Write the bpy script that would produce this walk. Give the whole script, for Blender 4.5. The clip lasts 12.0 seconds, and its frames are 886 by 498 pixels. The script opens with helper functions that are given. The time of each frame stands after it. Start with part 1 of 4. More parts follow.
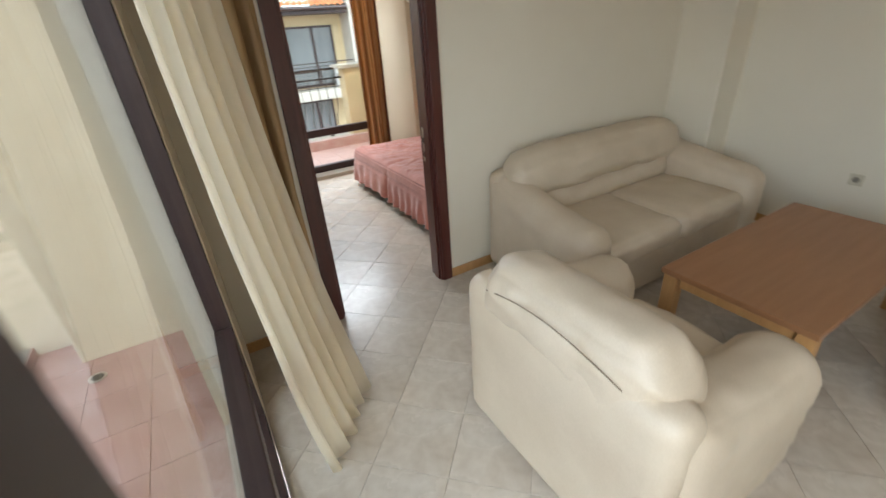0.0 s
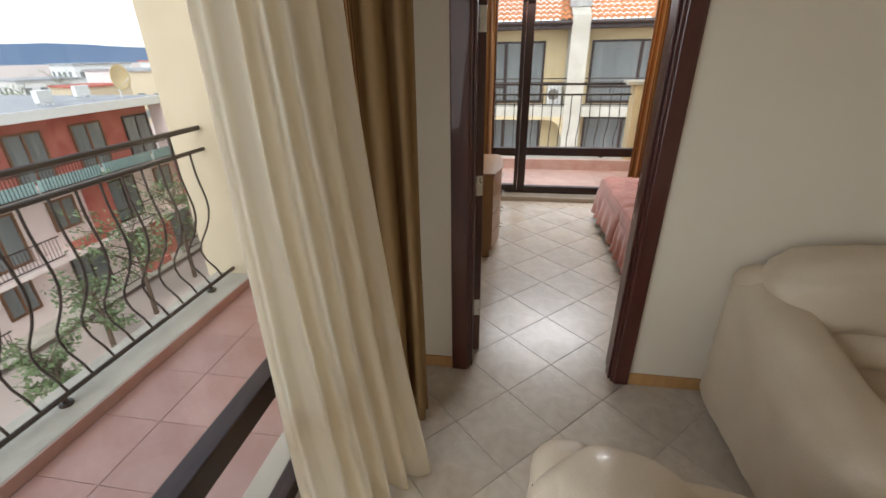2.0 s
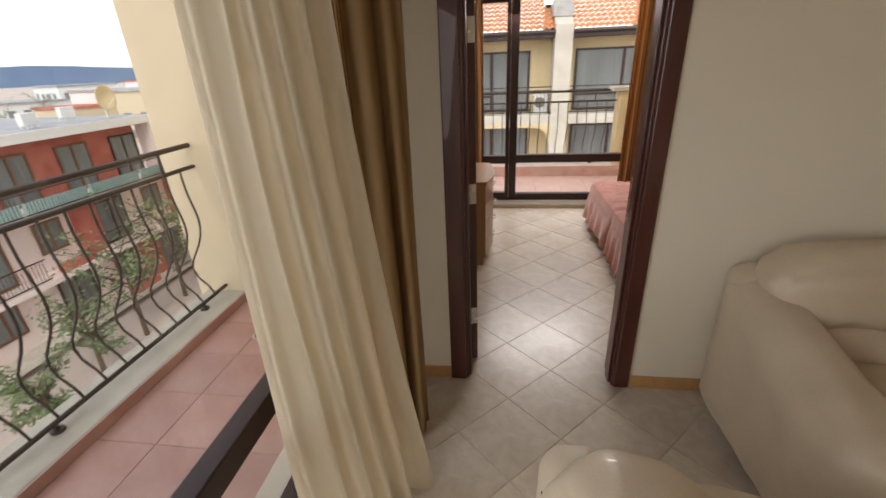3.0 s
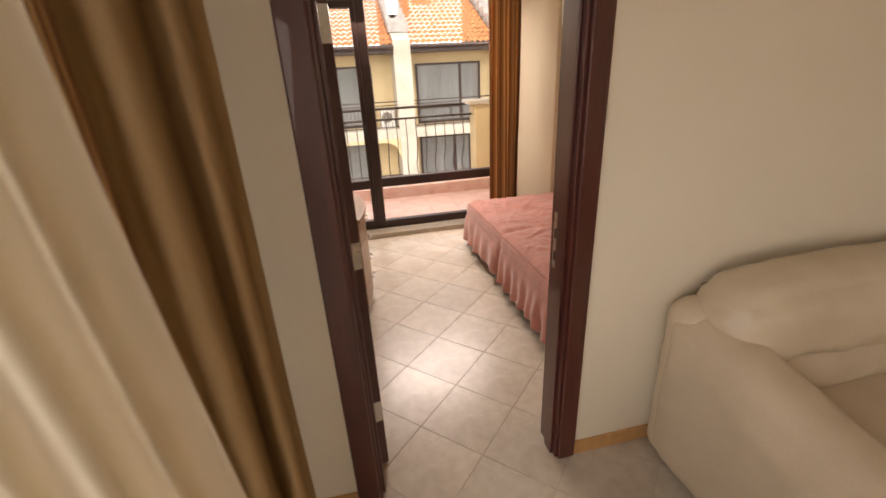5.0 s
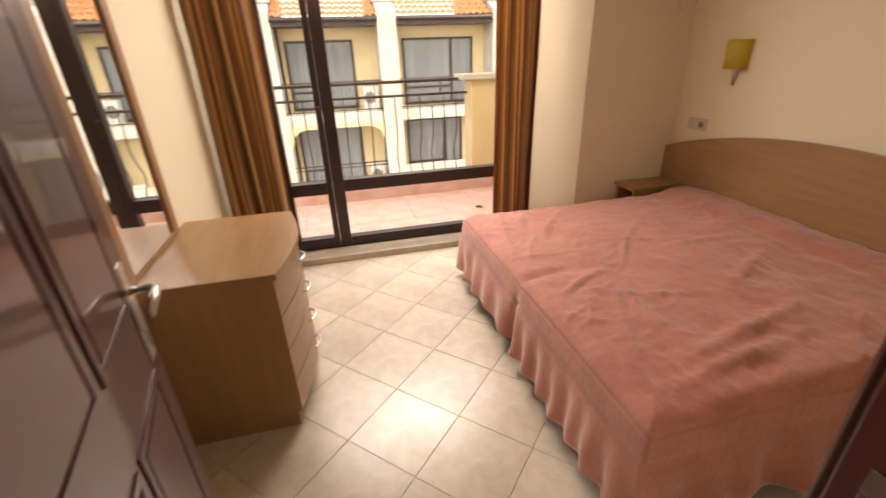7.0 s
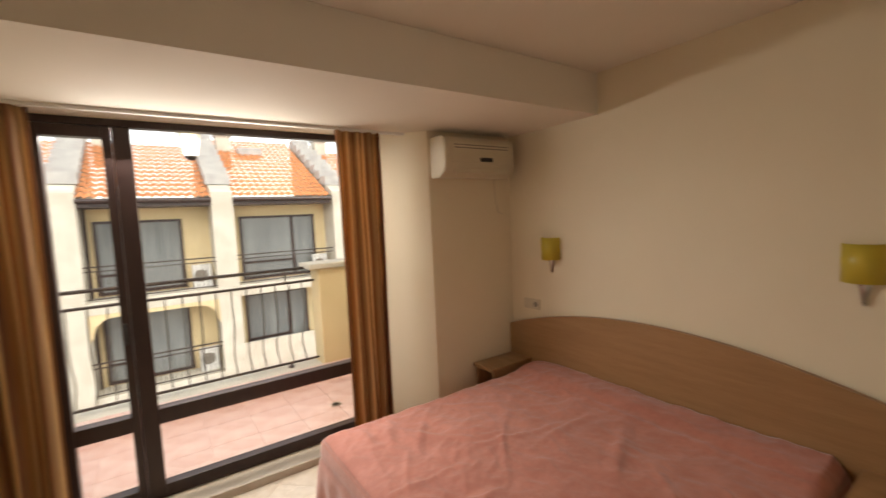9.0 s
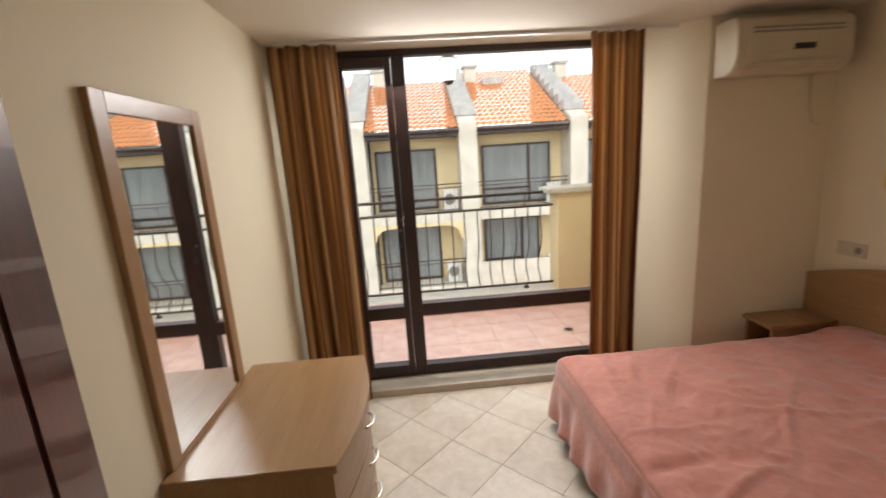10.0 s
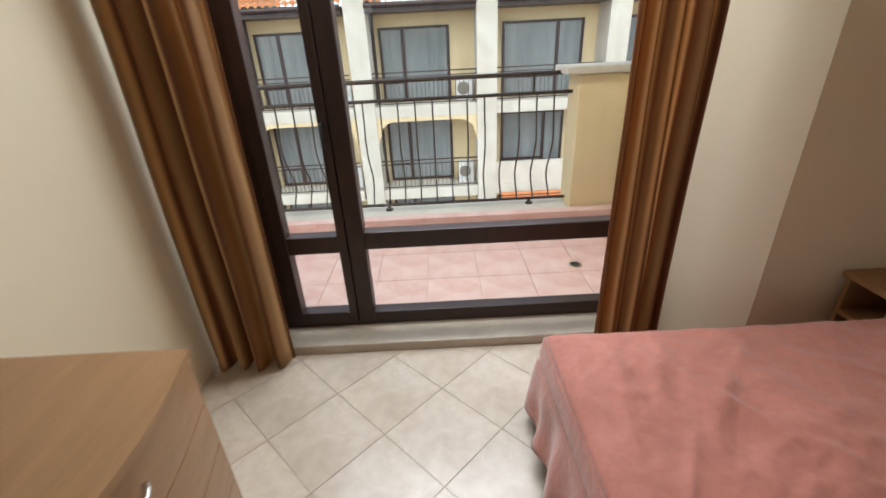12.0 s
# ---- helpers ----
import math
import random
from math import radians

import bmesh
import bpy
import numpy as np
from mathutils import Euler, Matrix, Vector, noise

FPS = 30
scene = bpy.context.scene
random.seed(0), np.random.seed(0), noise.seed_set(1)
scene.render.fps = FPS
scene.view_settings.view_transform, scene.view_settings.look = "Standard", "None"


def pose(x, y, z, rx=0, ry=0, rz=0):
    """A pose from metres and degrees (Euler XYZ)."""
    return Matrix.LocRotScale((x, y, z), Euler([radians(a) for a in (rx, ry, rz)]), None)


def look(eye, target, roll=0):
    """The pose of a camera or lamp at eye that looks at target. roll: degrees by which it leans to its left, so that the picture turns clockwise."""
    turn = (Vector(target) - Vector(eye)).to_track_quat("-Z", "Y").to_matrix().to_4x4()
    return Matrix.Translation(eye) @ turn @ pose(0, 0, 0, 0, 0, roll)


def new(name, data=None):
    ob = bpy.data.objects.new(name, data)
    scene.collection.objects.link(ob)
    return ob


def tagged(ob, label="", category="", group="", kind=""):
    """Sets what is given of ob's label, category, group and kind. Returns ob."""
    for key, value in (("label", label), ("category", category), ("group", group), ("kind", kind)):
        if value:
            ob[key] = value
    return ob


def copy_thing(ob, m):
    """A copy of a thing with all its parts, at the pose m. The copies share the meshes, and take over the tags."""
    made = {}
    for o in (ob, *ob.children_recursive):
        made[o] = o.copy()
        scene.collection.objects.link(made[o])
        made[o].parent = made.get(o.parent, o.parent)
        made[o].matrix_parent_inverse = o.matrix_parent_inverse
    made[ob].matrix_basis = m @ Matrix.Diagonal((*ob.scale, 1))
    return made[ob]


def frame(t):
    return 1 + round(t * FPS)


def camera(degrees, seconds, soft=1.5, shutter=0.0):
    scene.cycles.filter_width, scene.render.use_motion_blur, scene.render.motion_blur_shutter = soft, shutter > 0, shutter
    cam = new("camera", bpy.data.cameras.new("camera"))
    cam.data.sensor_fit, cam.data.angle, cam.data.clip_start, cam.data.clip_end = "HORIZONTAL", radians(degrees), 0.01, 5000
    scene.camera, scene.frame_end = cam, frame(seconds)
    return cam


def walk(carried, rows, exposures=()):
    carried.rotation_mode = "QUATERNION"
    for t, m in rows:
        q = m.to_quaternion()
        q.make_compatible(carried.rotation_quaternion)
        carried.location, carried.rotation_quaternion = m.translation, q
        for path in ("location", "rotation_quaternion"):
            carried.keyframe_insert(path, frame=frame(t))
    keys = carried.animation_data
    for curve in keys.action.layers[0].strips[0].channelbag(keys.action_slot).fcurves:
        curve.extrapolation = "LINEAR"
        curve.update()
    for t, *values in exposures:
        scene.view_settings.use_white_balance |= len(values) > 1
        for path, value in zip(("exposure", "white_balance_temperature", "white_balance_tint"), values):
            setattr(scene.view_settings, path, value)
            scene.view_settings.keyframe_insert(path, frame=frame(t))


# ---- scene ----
cam = camera(92.8, 12.0, shutter=0.3)
PATH = [
    (0, (0.199, -0.112, 1.655), (1.065, 1.429, 0.719), -4.1),
    (0.5, (0.483, -0.083, 1.674), (1.018, 1.626, 0.784), -1.5),
    (1, (0.655, 0.059, 1.602), (1.047, 1.852, 0.807), -2.1),
    (1.5, (0.805, 0.273, 1.613), (0.938, 2.131, 0.883), -0.4),
    (2, (0.893, 0.35, 1.592), (0.595, 2.14, 0.75), -1.0),
    (2.5, (0.938, 0.347, 1.601), (0.55, 2.125, 0.772), -3.4),
    (3, (0.878, 0.348, 1.588), (0.614, 2.162, 0.788), -2.5),
    (3.2, (0.838, 0.37, 1.587), (0.698, 2.206, 0.809), -2.9),
    (4.8, (0.744, 0.871, 1.577), (1.061, 2.683, 0.792), -3.7),
    (5, (0.768, 0.968, 1.576), (1.141, 2.776, 0.806), -3.0),
    (5.5, (0.809, 1.319, 1.6), (1.377, 3.094, 0.872), -3.8),
    (6, (0.899, 1.628, 1.52), (1.491, 3.401, 0.805), -1.5),
    (6.5, (1.081, 1.984, 1.516), (1.307, 3.779, 0.665), -3.5),
    (7, (1.058, 2.164, 1.43), (1.472, 3.93, 0.588), -2.1),
    (7.2, (1.086, 2.27, 1.462), (1.734, 3.92, 0.535), -2.1),
    (8.8, (1.116, 2.397, 1.632), (2.391, 3.926, 1.446), -2.3),
    (9, (1.104, 2.401, 1.642), (2.237, 4.043, 1.486), -2.7),
    (9.5, (1.065, 2.428, 1.597), (1.704, 4.308, 1.358), -3.5),
    (10, (1.06, 2.531, 1.577), (1.176, 4.483, 1.157), -3.7),
    (10.5, (1.132, 2.704, 1.494), (0.868, 4.581, 0.854), -2.9),
    (11, (1.214, 2.859, 1.445), (0.89, 4.628, 0.569), -2.7),
    (11.5, (1.283, 3.161, 1.376), (1.193, 4.929, 0.447), -1.5),
    (12, (1.449, 3.449, 1.404), (1.445, 5.248, 0.531), -3.0),
]
EXPOSURES = [(0, 1.88, 5800, 6), (0.5, 1.52, 5950, 8), (1.5, 1.48, 6050, 10), (3.2, 1.35, 6850, 16), (5.0, 1.8, 7700, 22), (6.5, 2.05, 7800, 20), (9.5, 1.62, 6900, 12), (11.0, 1.52, 6050, 9), (12, 1.48, 6000, 8)]
walk(cam, [(t, look(eye, target, roll)) for t, eye, target, roll in PATH], EXPOSURES)
SKY = 0.135

# ---- sky, sun ----
world = bpy.data.worlds.new("overcast_sky")
scene.world = world
world.use_nodes = True
wn, wl = world.node_tree.nodes, world.node_tree.links
sky = wn.new("ShaderNodeTexSky")
sky.sky_type, sky.sun_disc = "NISHITA", False
sky.sun_elevation, sky.sun_rotation = radians(48), radians(212)
grey = wn.new("ShaderNodeHueSaturation")
grey.inputs["Saturation"].default_value = 0.32
wl.new(sky.outputs[0], grey.inputs["Color"])
wl.new(grey.outputs[0], wn["Background"].inputs[0])
wn["Background"].inputs[1].default_value = SKY
sun_data = bpy.data.lights.new("sun", "SUN")
sun_data.energy, sun_data.angle, sun_data.color = 0.6, radians(20), (1.0, 0.95, 0.88)
sun = new("sun", sun_data)
sun.rotation_euler = (radians(42), 0, radians(212 + 180))


def window_light(name, at, aim, wide, high, watts):
    """Sky light that enters by a window."""
    d = bpy.data.lights.new(name, "AREA")
    d.shape, d.size, d.size_y, d.energy, d.color = "RECTANGLE", wide, high, watts, (1.0, 0.985, 0.965)
    new(name, d).matrix_world = look(at, aim)


window_light("balcony_window_light", (0.13, -1.15, 1.4), (2.0, -1.0, 1.2), 2.0, 1.5, 6.5)
window_light("terrace_window_light", (1.4, 5.31, 2.11), (1.5, 4.3, 1.1), 1.1, 0.15, 5.6)
window_light("terrace_sky_light", (1.42, 5.85, 2.42), (1.35, 4.3, 0.5), 1.9, 0.5, 25)


# ---- materials ----
def shader(name, color, rough=0.6, metal=0.0, grain=None, bump=0.0, alt=None, scale=8.0, stretch=(1, 1, 1), vary=0.0, mixlo=0.35, mixhi=0.65, sheen=0.0, coat=0.0):
    """A surface of two colours mixed by large and fine noise, with fine relief."""
    m = bpy.data.materials.new(name)
    m.use_nodes = True
    n, l = m.node_tree.nodes, m.node_tree.links
    b = n["Principled BSDF"]
    b.inputs["Roughness"].default_value, b.inputs["Metallic"].default_value = rough, metal
    b.inputs["Sheen Weight"].default_value, b.inputs["Coat Weight"].default_value = sheen, coat
    co = n.new("ShaderNodeTexCoord")
    mp = n.new("ShaderNodeMapping")
    mp.inputs["Scale"].default_value = stretch
    l.new(co.outputs["Object"], mp.inputs[0])
    big = n.new("ShaderNodeTexNoise")
    big.inputs["Scale"].default_value, big.inputs["Detail"].default_value = scale, 6
    l.new(mp.outputs[0], big.inputs["Vector"])
    fine = n.new("ShaderNodeTexNoise")
    fine.inputs["Scale"].default_value, fine.inputs["Detail"].default_value = grain or scale * 12, 4
    l.new(mp.outputs[0], fine.inputs["Vector"])
    mean = n.new("ShaderNodeMath")
    mean.operation = "MULTIPLY_ADD"
    mean.inputs[1].default_value = 0.35
    l.new(fine.outputs["Fac"], mean.inputs[0])
    part_ = n.new("ShaderNodeMath")
    part_.operation = "MULTIPLY"
    part_.inputs[1].default_value = 0.65
    l.new(big.outputs["Fac"], part_.inputs[0])
    l.new(part_.outputs[0], mean.inputs[2])
    ramp = n.new("ShaderNodeMapRange")
    ramp.inputs["From Min"].default_value, ramp.inputs["From Max"].default_value = mixlo, mixhi
    l.new(mean.outputs[0], ramp.inputs["Value"])
    mix = n.new("ShaderNodeMix")
    mix.data_type = "RGBA"
    mix.inputs["A"].default_value = (*color, 1)
    mix.inputs["B"].default_value = (*(alt or [c * 0.88 for c in color]), 1)
    l.new(ramp.outputs[0], mix.inputs["Factor"])
    out = mix.outputs["Result"]
    if vary:
        info = n.new("ShaderNodeObjectInfo")
        r = n.new("ShaderNodeMapRange")
        r.inputs["To Min"].default_value, r.inputs["To Max"].default_value = 1 - vary, 1 + vary
        l.new(info.outputs["Random"], r.inputs["Value"])
        hs = n.new("ShaderNodeHueSaturation")
        l.new(r.outputs[0], hs.inputs["Value"])
        l.new(out, hs.inputs["Color"])
        out = hs.outputs[0]
    l.new(out, b.inputs["Base Color"])
    rr = n.new("ShaderNodeMapRange")
    rr.inputs["To Min"].default_value, rr.inputs["To Max"].default_value = max(rough - 0.06, 0.02), min(rough + 0.08, 1)
    l.new(big.outputs["Fac"], rr.inputs["Value"])
    l.new(rr.outputs[0], b.inputs["Roughness"])
    if bump:
        bp = n.new("ShaderNodeBump")
        bp.inputs["Strength"].default_value, bp.inputs["Distance"].default_value = min(bump, 1), 0.004
        l.new(mean.outputs[0], bp.inputs["Height"])
        l.new(bp.outputs[0], b.inputs["Normal"])
    return m


WALL = shader("cream_paint", (0.80, 0.73, 0.60), 0.75, bump=0.12, alt=(0.775, 0.70, 0.57), scale=2.5, grain=240)
BEDWALL = shader("warm_cream_paint", (0.80, 0.715, 0.54), 0.75, bump=0.12, alt=(0.775, 0.685, 0.51), scale=2.5, grain=240)
CEIL = shader("ceiling_paint", (0.78, 0.72, 0.62), 0.85, bump=0.08, alt=(0.75, 0.69, 0.59), scale=2, grain=200)
TILE = shader("floor_tile_glaze", (0.665, 0.60, 0.505), 0.27, bump=0.05, alt=(0.47, 0.39, 0.30), scale=3.6, grain=16, vary=0.07, mixlo=0.33, mixhi=0.68)
GROUT = shader("grout", (0.50, 0.44, 0.36), 0.9, scale=20)
MAHOG = shader("dark_mahogany", (0.060, 0.014, 0.010), 0.38, bump=0.1, alt=(0.10, 0.024, 0.017), scale=3, grain=30, stretch=(9, 9, 0.7), coat=0.5)
FRAME = shader("brown_window_profile", (0.032, 0.017, 0.015), 0.38, bump=0.05, alt=(0.045, 0.024, 0.02), scale=6, stretch=(4, 4, 1))
OAK = shader("oak_laminate", (0.37, 0.212, 0.10), 0.36, bump=0.05, alt=(0.31, 0.172, 0.076), scale=3, grain=22, stretch=(9, 9, 0.8))
OAKTOP = shader("oak_laminate_top", (0.37, 0.212, 0.10), 0.30, bump=0.05, alt=(0.30, 0.168, 0.074), scale=3, grain=22, stretch=(10, 0.8, 10))
CHERRY = shader("cherry_laminate", (0.37, 0.18, 0.08), 0.36, bump=0.05, alt=(0.32, 0.152, 0.066), scale=3, grain=22, stretch=(0.8, 10, 10))
BEECH = shader("beech_wood", (0.58, 0.33, 0.13), 0.4, bump=0.06, alt=(0.47, 0.25, 0.09), scale=4, grain=30, stretch=(5, 5, 1))
TIMBER = shader("brown_timber", (0.20, 0.095, 0.045), 0.5, bump=0.1, scale=6)
LEATHER = shader("cream_leather", (0.66, 0.55, 0.41), 0.40, bump=0.35, alt=(0.59, 0.48, 0.345), scale=5, grain=170, coat=0.12)
SEAM = shader("leather_piping", (0.20, 0.14, 0.09), 0.6, scale=30)
COVER = shader("salmon_velour", (0.50, 0.185, 0.135), 0.74, bump=0.8, alt=(0.42, 0.148, 0.105), scale=7, grain=40, sheen=0.45, mixlo=0.40, mixhi=0.60)
COVER.node_tree.nodes["Bump"].inputs["Distance"].default_value = 0.009
MATTRESS = shader("mattress_ticking", (0.62, 0.58, 0.5), 0.9, bump=0.2, scale=12)
SHEER = shader("sheer_voile", (0.92, 0.85, 0.72), 0.9, bump=0.2, alt=(0.90, 0.815, 0.665), scale=4, grain=300)
STUCCO = shader("cream_stucco", (0.62, 0.525, 0.37), 0.92, bump=0.8, alt=(0.56, 0.465, 0.32), scale=6, grain=90)
YELLOW = shader("yellow_stucco", (0.72, 0.58, 0.35), 0.92, bump=0.6, alt=(0.66, 0.52, 0.30), scale=3, grain=60)
WHITE = shader("weathered_white_render", (0.64, 0.60, 0.51), 0.85, bump=0.4, alt=(0.50, 0.455, 0.37), scale=2.5, grain=40)
TERRA = shader("terracotta_tile", (0.56, 0.31, 0.25), 0.42, bump=0.15, alt=(0.74, 0.55, 0.48), scale=6, grain=30, vary=0.03, mixlo=0.35, mixhi=0.7)
TERRA_DARK = shader("brown_red_tile", (0.37, 0.19, 0.155), 0.34, bump=0.15, alt=(0.48, 0.30, 0.26), scale=4, grain=30, vary=0.07, mixlo=0.35, mixhi=0.7)
TERRA_JOINT = shader("terracotta_joint", (0.55, 0.36, 0.30), 0.9, scale=20)
CONC = shader("pale_concrete", (0.47, 0.44, 0.37), 0.85, bump=0.5, alt=(0.35, 0.325, 0.27), scale=7, grain=60)
STONE = shader("polished_sill_stone", (0.56, 0.50, 0.41), 0.35, bump=0.08, alt=(0.46, 0.40, 0.32), scale=9)
IRON = shader("dark_wrought_iron", (0.045, 0.033, 0.030), 0.45, metal=0.3, bump=0.2, alt=(0.07, 0.05, 0.04), scale=20)
CHROME = shader("brushed_nickel", (0.66, 0.64, 0.60), 0.28, metal=1.0, scale=30)
PLASTIC = shader("ivory_plastic", (0.62, 0.55, 0.41), 0.42, alt=(0.59, 0.52, 0.385), scale=5)
PLASTIC_D = shader("shaded_vent_plastic", (0.24, 0.21, 0.17), 0.5, scale=8)
WHITEPL = shader("white_painted_steel", (0.78, 0.77, 0.73), 0.4, scale=6)
BLACK = shader("black_plastic", (0.02, 0.02, 0.02), 0.4, scale=6)
YGLASS = shader("yellow_frosted_glass", (0.74, 0.62, 0.10), 0.35, alt=(0.70, 0.58, 0.08), scale=6)
ROOF = shader("orange_clay_tile", (0.60, 0.235, 0.085), 0.75, bump=0.3, alt=(0.46, 0.165, 0.06), scale=3, grain=14, vary=0.12)
SLATE = shader("grey_capping", (0.50, 0.49, 0.46), 0.7, bump=0.3, alt=(0.33, 0.32, 0.31), scale=3)
ROSE = shader("pale_pink_render", (0.88, 0.75, 0.70), 0.9, bump=0.3, alt=(0.84, 0.67, 0.61), scale=1.5, grain=20)
RED = shader("brick_red_render", (0.55, 0.19, 0.14), 0.9, bump=0.3, alt=(0.42, 0.11, 0.08), scale=1.5, grain=20)
AQUA = shader("aqua_balustrade", (0.40, 0.58, 0.56), 0.4, scale=5)
GRAVEL = shader("grey_flat_roof", (0.42, 0.42, 0.42), 0.9, bump=0.3, alt=(0.30, 0.30, 0.31), scale=1.2, grain=10)
FARGLASS = shader("curtained_far_glass", (0.16, 0.17, 0.17), 0.10, alt=(0.27, 0.29, 0.28), scale=1.1, stretch=(4, 4, 0.25), mixlo=0.36, mixhi=0.66)
LEAF = shader("green_leaf", (0.10, 0.155, 0.055), 0.6, alt=(0.17, 0.21, 0.10), scale=5)
BARK = shader("brown_bark", (0.13, 0.09, 0.06), 0.9, bump=0.8, scale=10)
# wooded hills with the blue of distance haze put into their colour
HILL = shader("haze_blue_hills", (0.10, 0.15, 0.24), 1.0, alt=(0.12, 0.17, 0.25), scale=0.01)
EARTH = shader("pale_paved_ground", (0.60, 0.49, 0.43), 0.95, bump=0.3, alt=(0.46, 0.39, 0.33), scale=0.3, grain=6)
MIRROR = bpy.data.materials.new("silvered_mirror")
MIRROR.use_nodes = True
MIRROR.node_tree.nodes["Principled BSDF"].inputs["Base Color"].default_value = (0.88, 0.89, 0.88, 1)
MIRROR.node_tree.nodes["Principled BSDF"].inputs["Metallic"].default_value = 1
MIRROR.node_tree.nodes["Principled BSDF"].inputs["Roughness"].default_value = 0.015


def clear_glass(name):
    m = bpy.data.materials.new(name)
    m.use_nodes = True
    n, l = m.node_tree.nodes, m.node_tree.links
    t, g, f, x = n.new("ShaderNodeBsdfTransparent"), n.new("ShaderNodeBsdfGlossy"), n.new("ShaderNodeLayerWeight"), n.new("ShaderNodeMixShader")
    p, q = n.new("ShaderNodeMath"), n.new("ShaderNodeMath")
    p.operation, q.operation = "POWER", "MULTIPLY_ADD"
    p.inputs[1].default_value, q.inputs[1].default_value, q.inputs[2].default_value = 4.0, 0.6, 0.025
    t.inputs[0].default_value = (0.95, 0.97, 0.96, 1)
    g.inputs["Roughness"].default_value = 0.01
    f.inputs[0].default_value = 0.5
    l.new(f.outputs["Facing"], p.inputs[0])
    l.new(p.outputs[0], q.inputs[0])
    l.new(q.outputs[0], x.inputs[0])
    l.new(t.outputs[0], x.inputs[1])
    l.new(g.outputs[0], x.inputs[2])
    l.new(x.outputs[0], n["Material Output"].inputs[0])
    return m


GLASS = clear_glass("window_glass")


def translucent(m, color, share, see=0.0):
    """Lets part of the light through a cloth."""
    n, l = m.node_tree.nodes, m.node_tree.links
    t, x = n.new("ShaderNodeBsdfTranslucent"), n.new("ShaderNodeMixShader")
    t.inputs[0].default_value = (*color, 1)
    x.inputs[0].default_value = share
    l.new(n["Principled BSDF"].outputs[0], x.inputs[1])
    l.new(t.outputs[0], x.inputs[2])
    out = x.outputs[0]
    if see:
        c, y = n.new("ShaderNodeBsdfTransparent"), n.new("ShaderNodeMixShader")
        y.inputs[0].default_value = see
        l.new(out, y.inputs[1])
        l.new(c.outputs[0], y.inputs[2])
        out = y.outputs[0]
    l.new(out, n["Material Output"].inputs[0])
    return t


translucent(SHEER, (0.98, 0.925, 0.80), 0.70, 0.14)
translucent(YGLASS, (0.8, 0.66, 0.1), 0.4)


def striped_cloth(name, stops, through_color):
    """Woven stripes that follow the cloth's own width (its UV)."""
    m = shader(name, (0.4, 0.2, 0.1), 0.75, bump=0.2, scale=30, grain=300)
    n, l = m.node_tree.nodes, m.node_tree.links
    uv, sep, ramp, rep = n.new("ShaderNodeUVMap"), n.new("ShaderNodeSeparateXYZ"), n.new("ShaderNodeValToRGB"), n.new("ShaderNodeMath")
    rep.operation = "FRACT"
    l.new(uv.outputs[0], sep.inputs[0])
    l.new(sep.outputs["X"], rep.inputs[0])
    l.new(rep.outputs[0], ramp.inputs[0])
    ramp.color_ramp.interpolation = "EASE"
    for i, (p, c) in enumerate(stops):
        e = ramp.color_ramp.elements[i] if i < 2 else ramp.color_ramp.elements.new(p)
        e.position, e.color = p, (*c, 1)
    l.new(ramp.outputs[0], n["Principled BSDF"].inputs["Base Color"])
    l.new(ramp.outputs[0], translucent(m, through_color, 0.40).inputs[0])
    return m


STRIPE = striped_cloth("striped_curtain", [(0.0, (0.278, 0.124, 0.056)), (1.0, (0.278, 0.124, 0.056)), (0.14, (0.445, 0.259, 0.113)), (0.26, (0.780, 0.536, 0.264)), (0.34, (0.242, 0.106, 0.053)), (0.50, (0.557, 0.306, 0.122)), (0.62, (0.800, 0.594, 0.320)), (0.70, (0.334, 0.135, 0.056)), (0.86, (0.502, 0.325, 0.151))], (0.55, 0.34, 0.17))
GOLD = striped_cloth("gold_brown_curtain", [(0.0, (0.44, 0.29, 0.13)), (1.0, (0.44, 0.29, 0.13)), (0.30, (0.40, 0.255, 0.11)), (0.42, (0.30, 0.18, 0.075)), (0.5, (0.33, 0.20, 0.085)), (0.62, (0.47, 0.315, 0.15))], (0.5, 0.32, 0.13))


# ---- building helpers ----
def mesh_of(bm, name, mat, smooth=False):
    bmesh.ops.recalc_face_normals(bm, faces=bm.faces)
    me = bpy.data.meshes.new(name)
    bm.to_mesh(me)
    bm.free()
    me.materials.append(mat)
    if smooth:
        for p in me.polygons:
            p.use_smooth = True
    return me


def part(name, bm, mat, parent, label="", smooth=False):
    ob = new(name, mesh_of(bm, name, mat, smooth))
    ob.parent = parent
    if label:
        tagged(ob, label)
    return ob


def whole(name, bm, mat, label, category, kind="", group="", smooth=False):
    return tagged(new(name, mesh_of(bm, name, mat, smooth)), label, category, group, kind)


def thing(name, at, label, category, group="", turn=0, kind=""):
    ob = new(name)
    ob.matrix_basis = pose(*at, 0, 0, turn)
    ob.empty_display_size = 0.1
    return tagged(ob, label, category, group, kind)


def add_box(bm, x0, x1, y0, y1, z0, z1, bevel=0.0, seg=2):
    """An axis-aligned block, its edges rounded by bevel."""
    r = bmesh.ops.create_cube(bm, size=1, matrix=Matrix.Translation(((x0 + x1) / 2, (y0 + y1) / 2, (z0 + z1) / 2)) @ Matrix.Diagonal((x1 - x0, y1 - y0, z1 - z0, 1)))
    if bevel:
        es = {e for v in r["verts"] for e in v.link_edges}
        bmesh.ops.bevel(bm, geom=list(es), offset=bevel, segments=seg, affect="EDGES", profile=0.5)
    return bm


def box(*a, **k):
    return add_box(bmesh.new(), *a, **k)


def boxes(rows, bevel=0.0):
    bm = bmesh.new()
    for r in rows:
        add_box(bm, *r, bevel=bevel)
    return bm


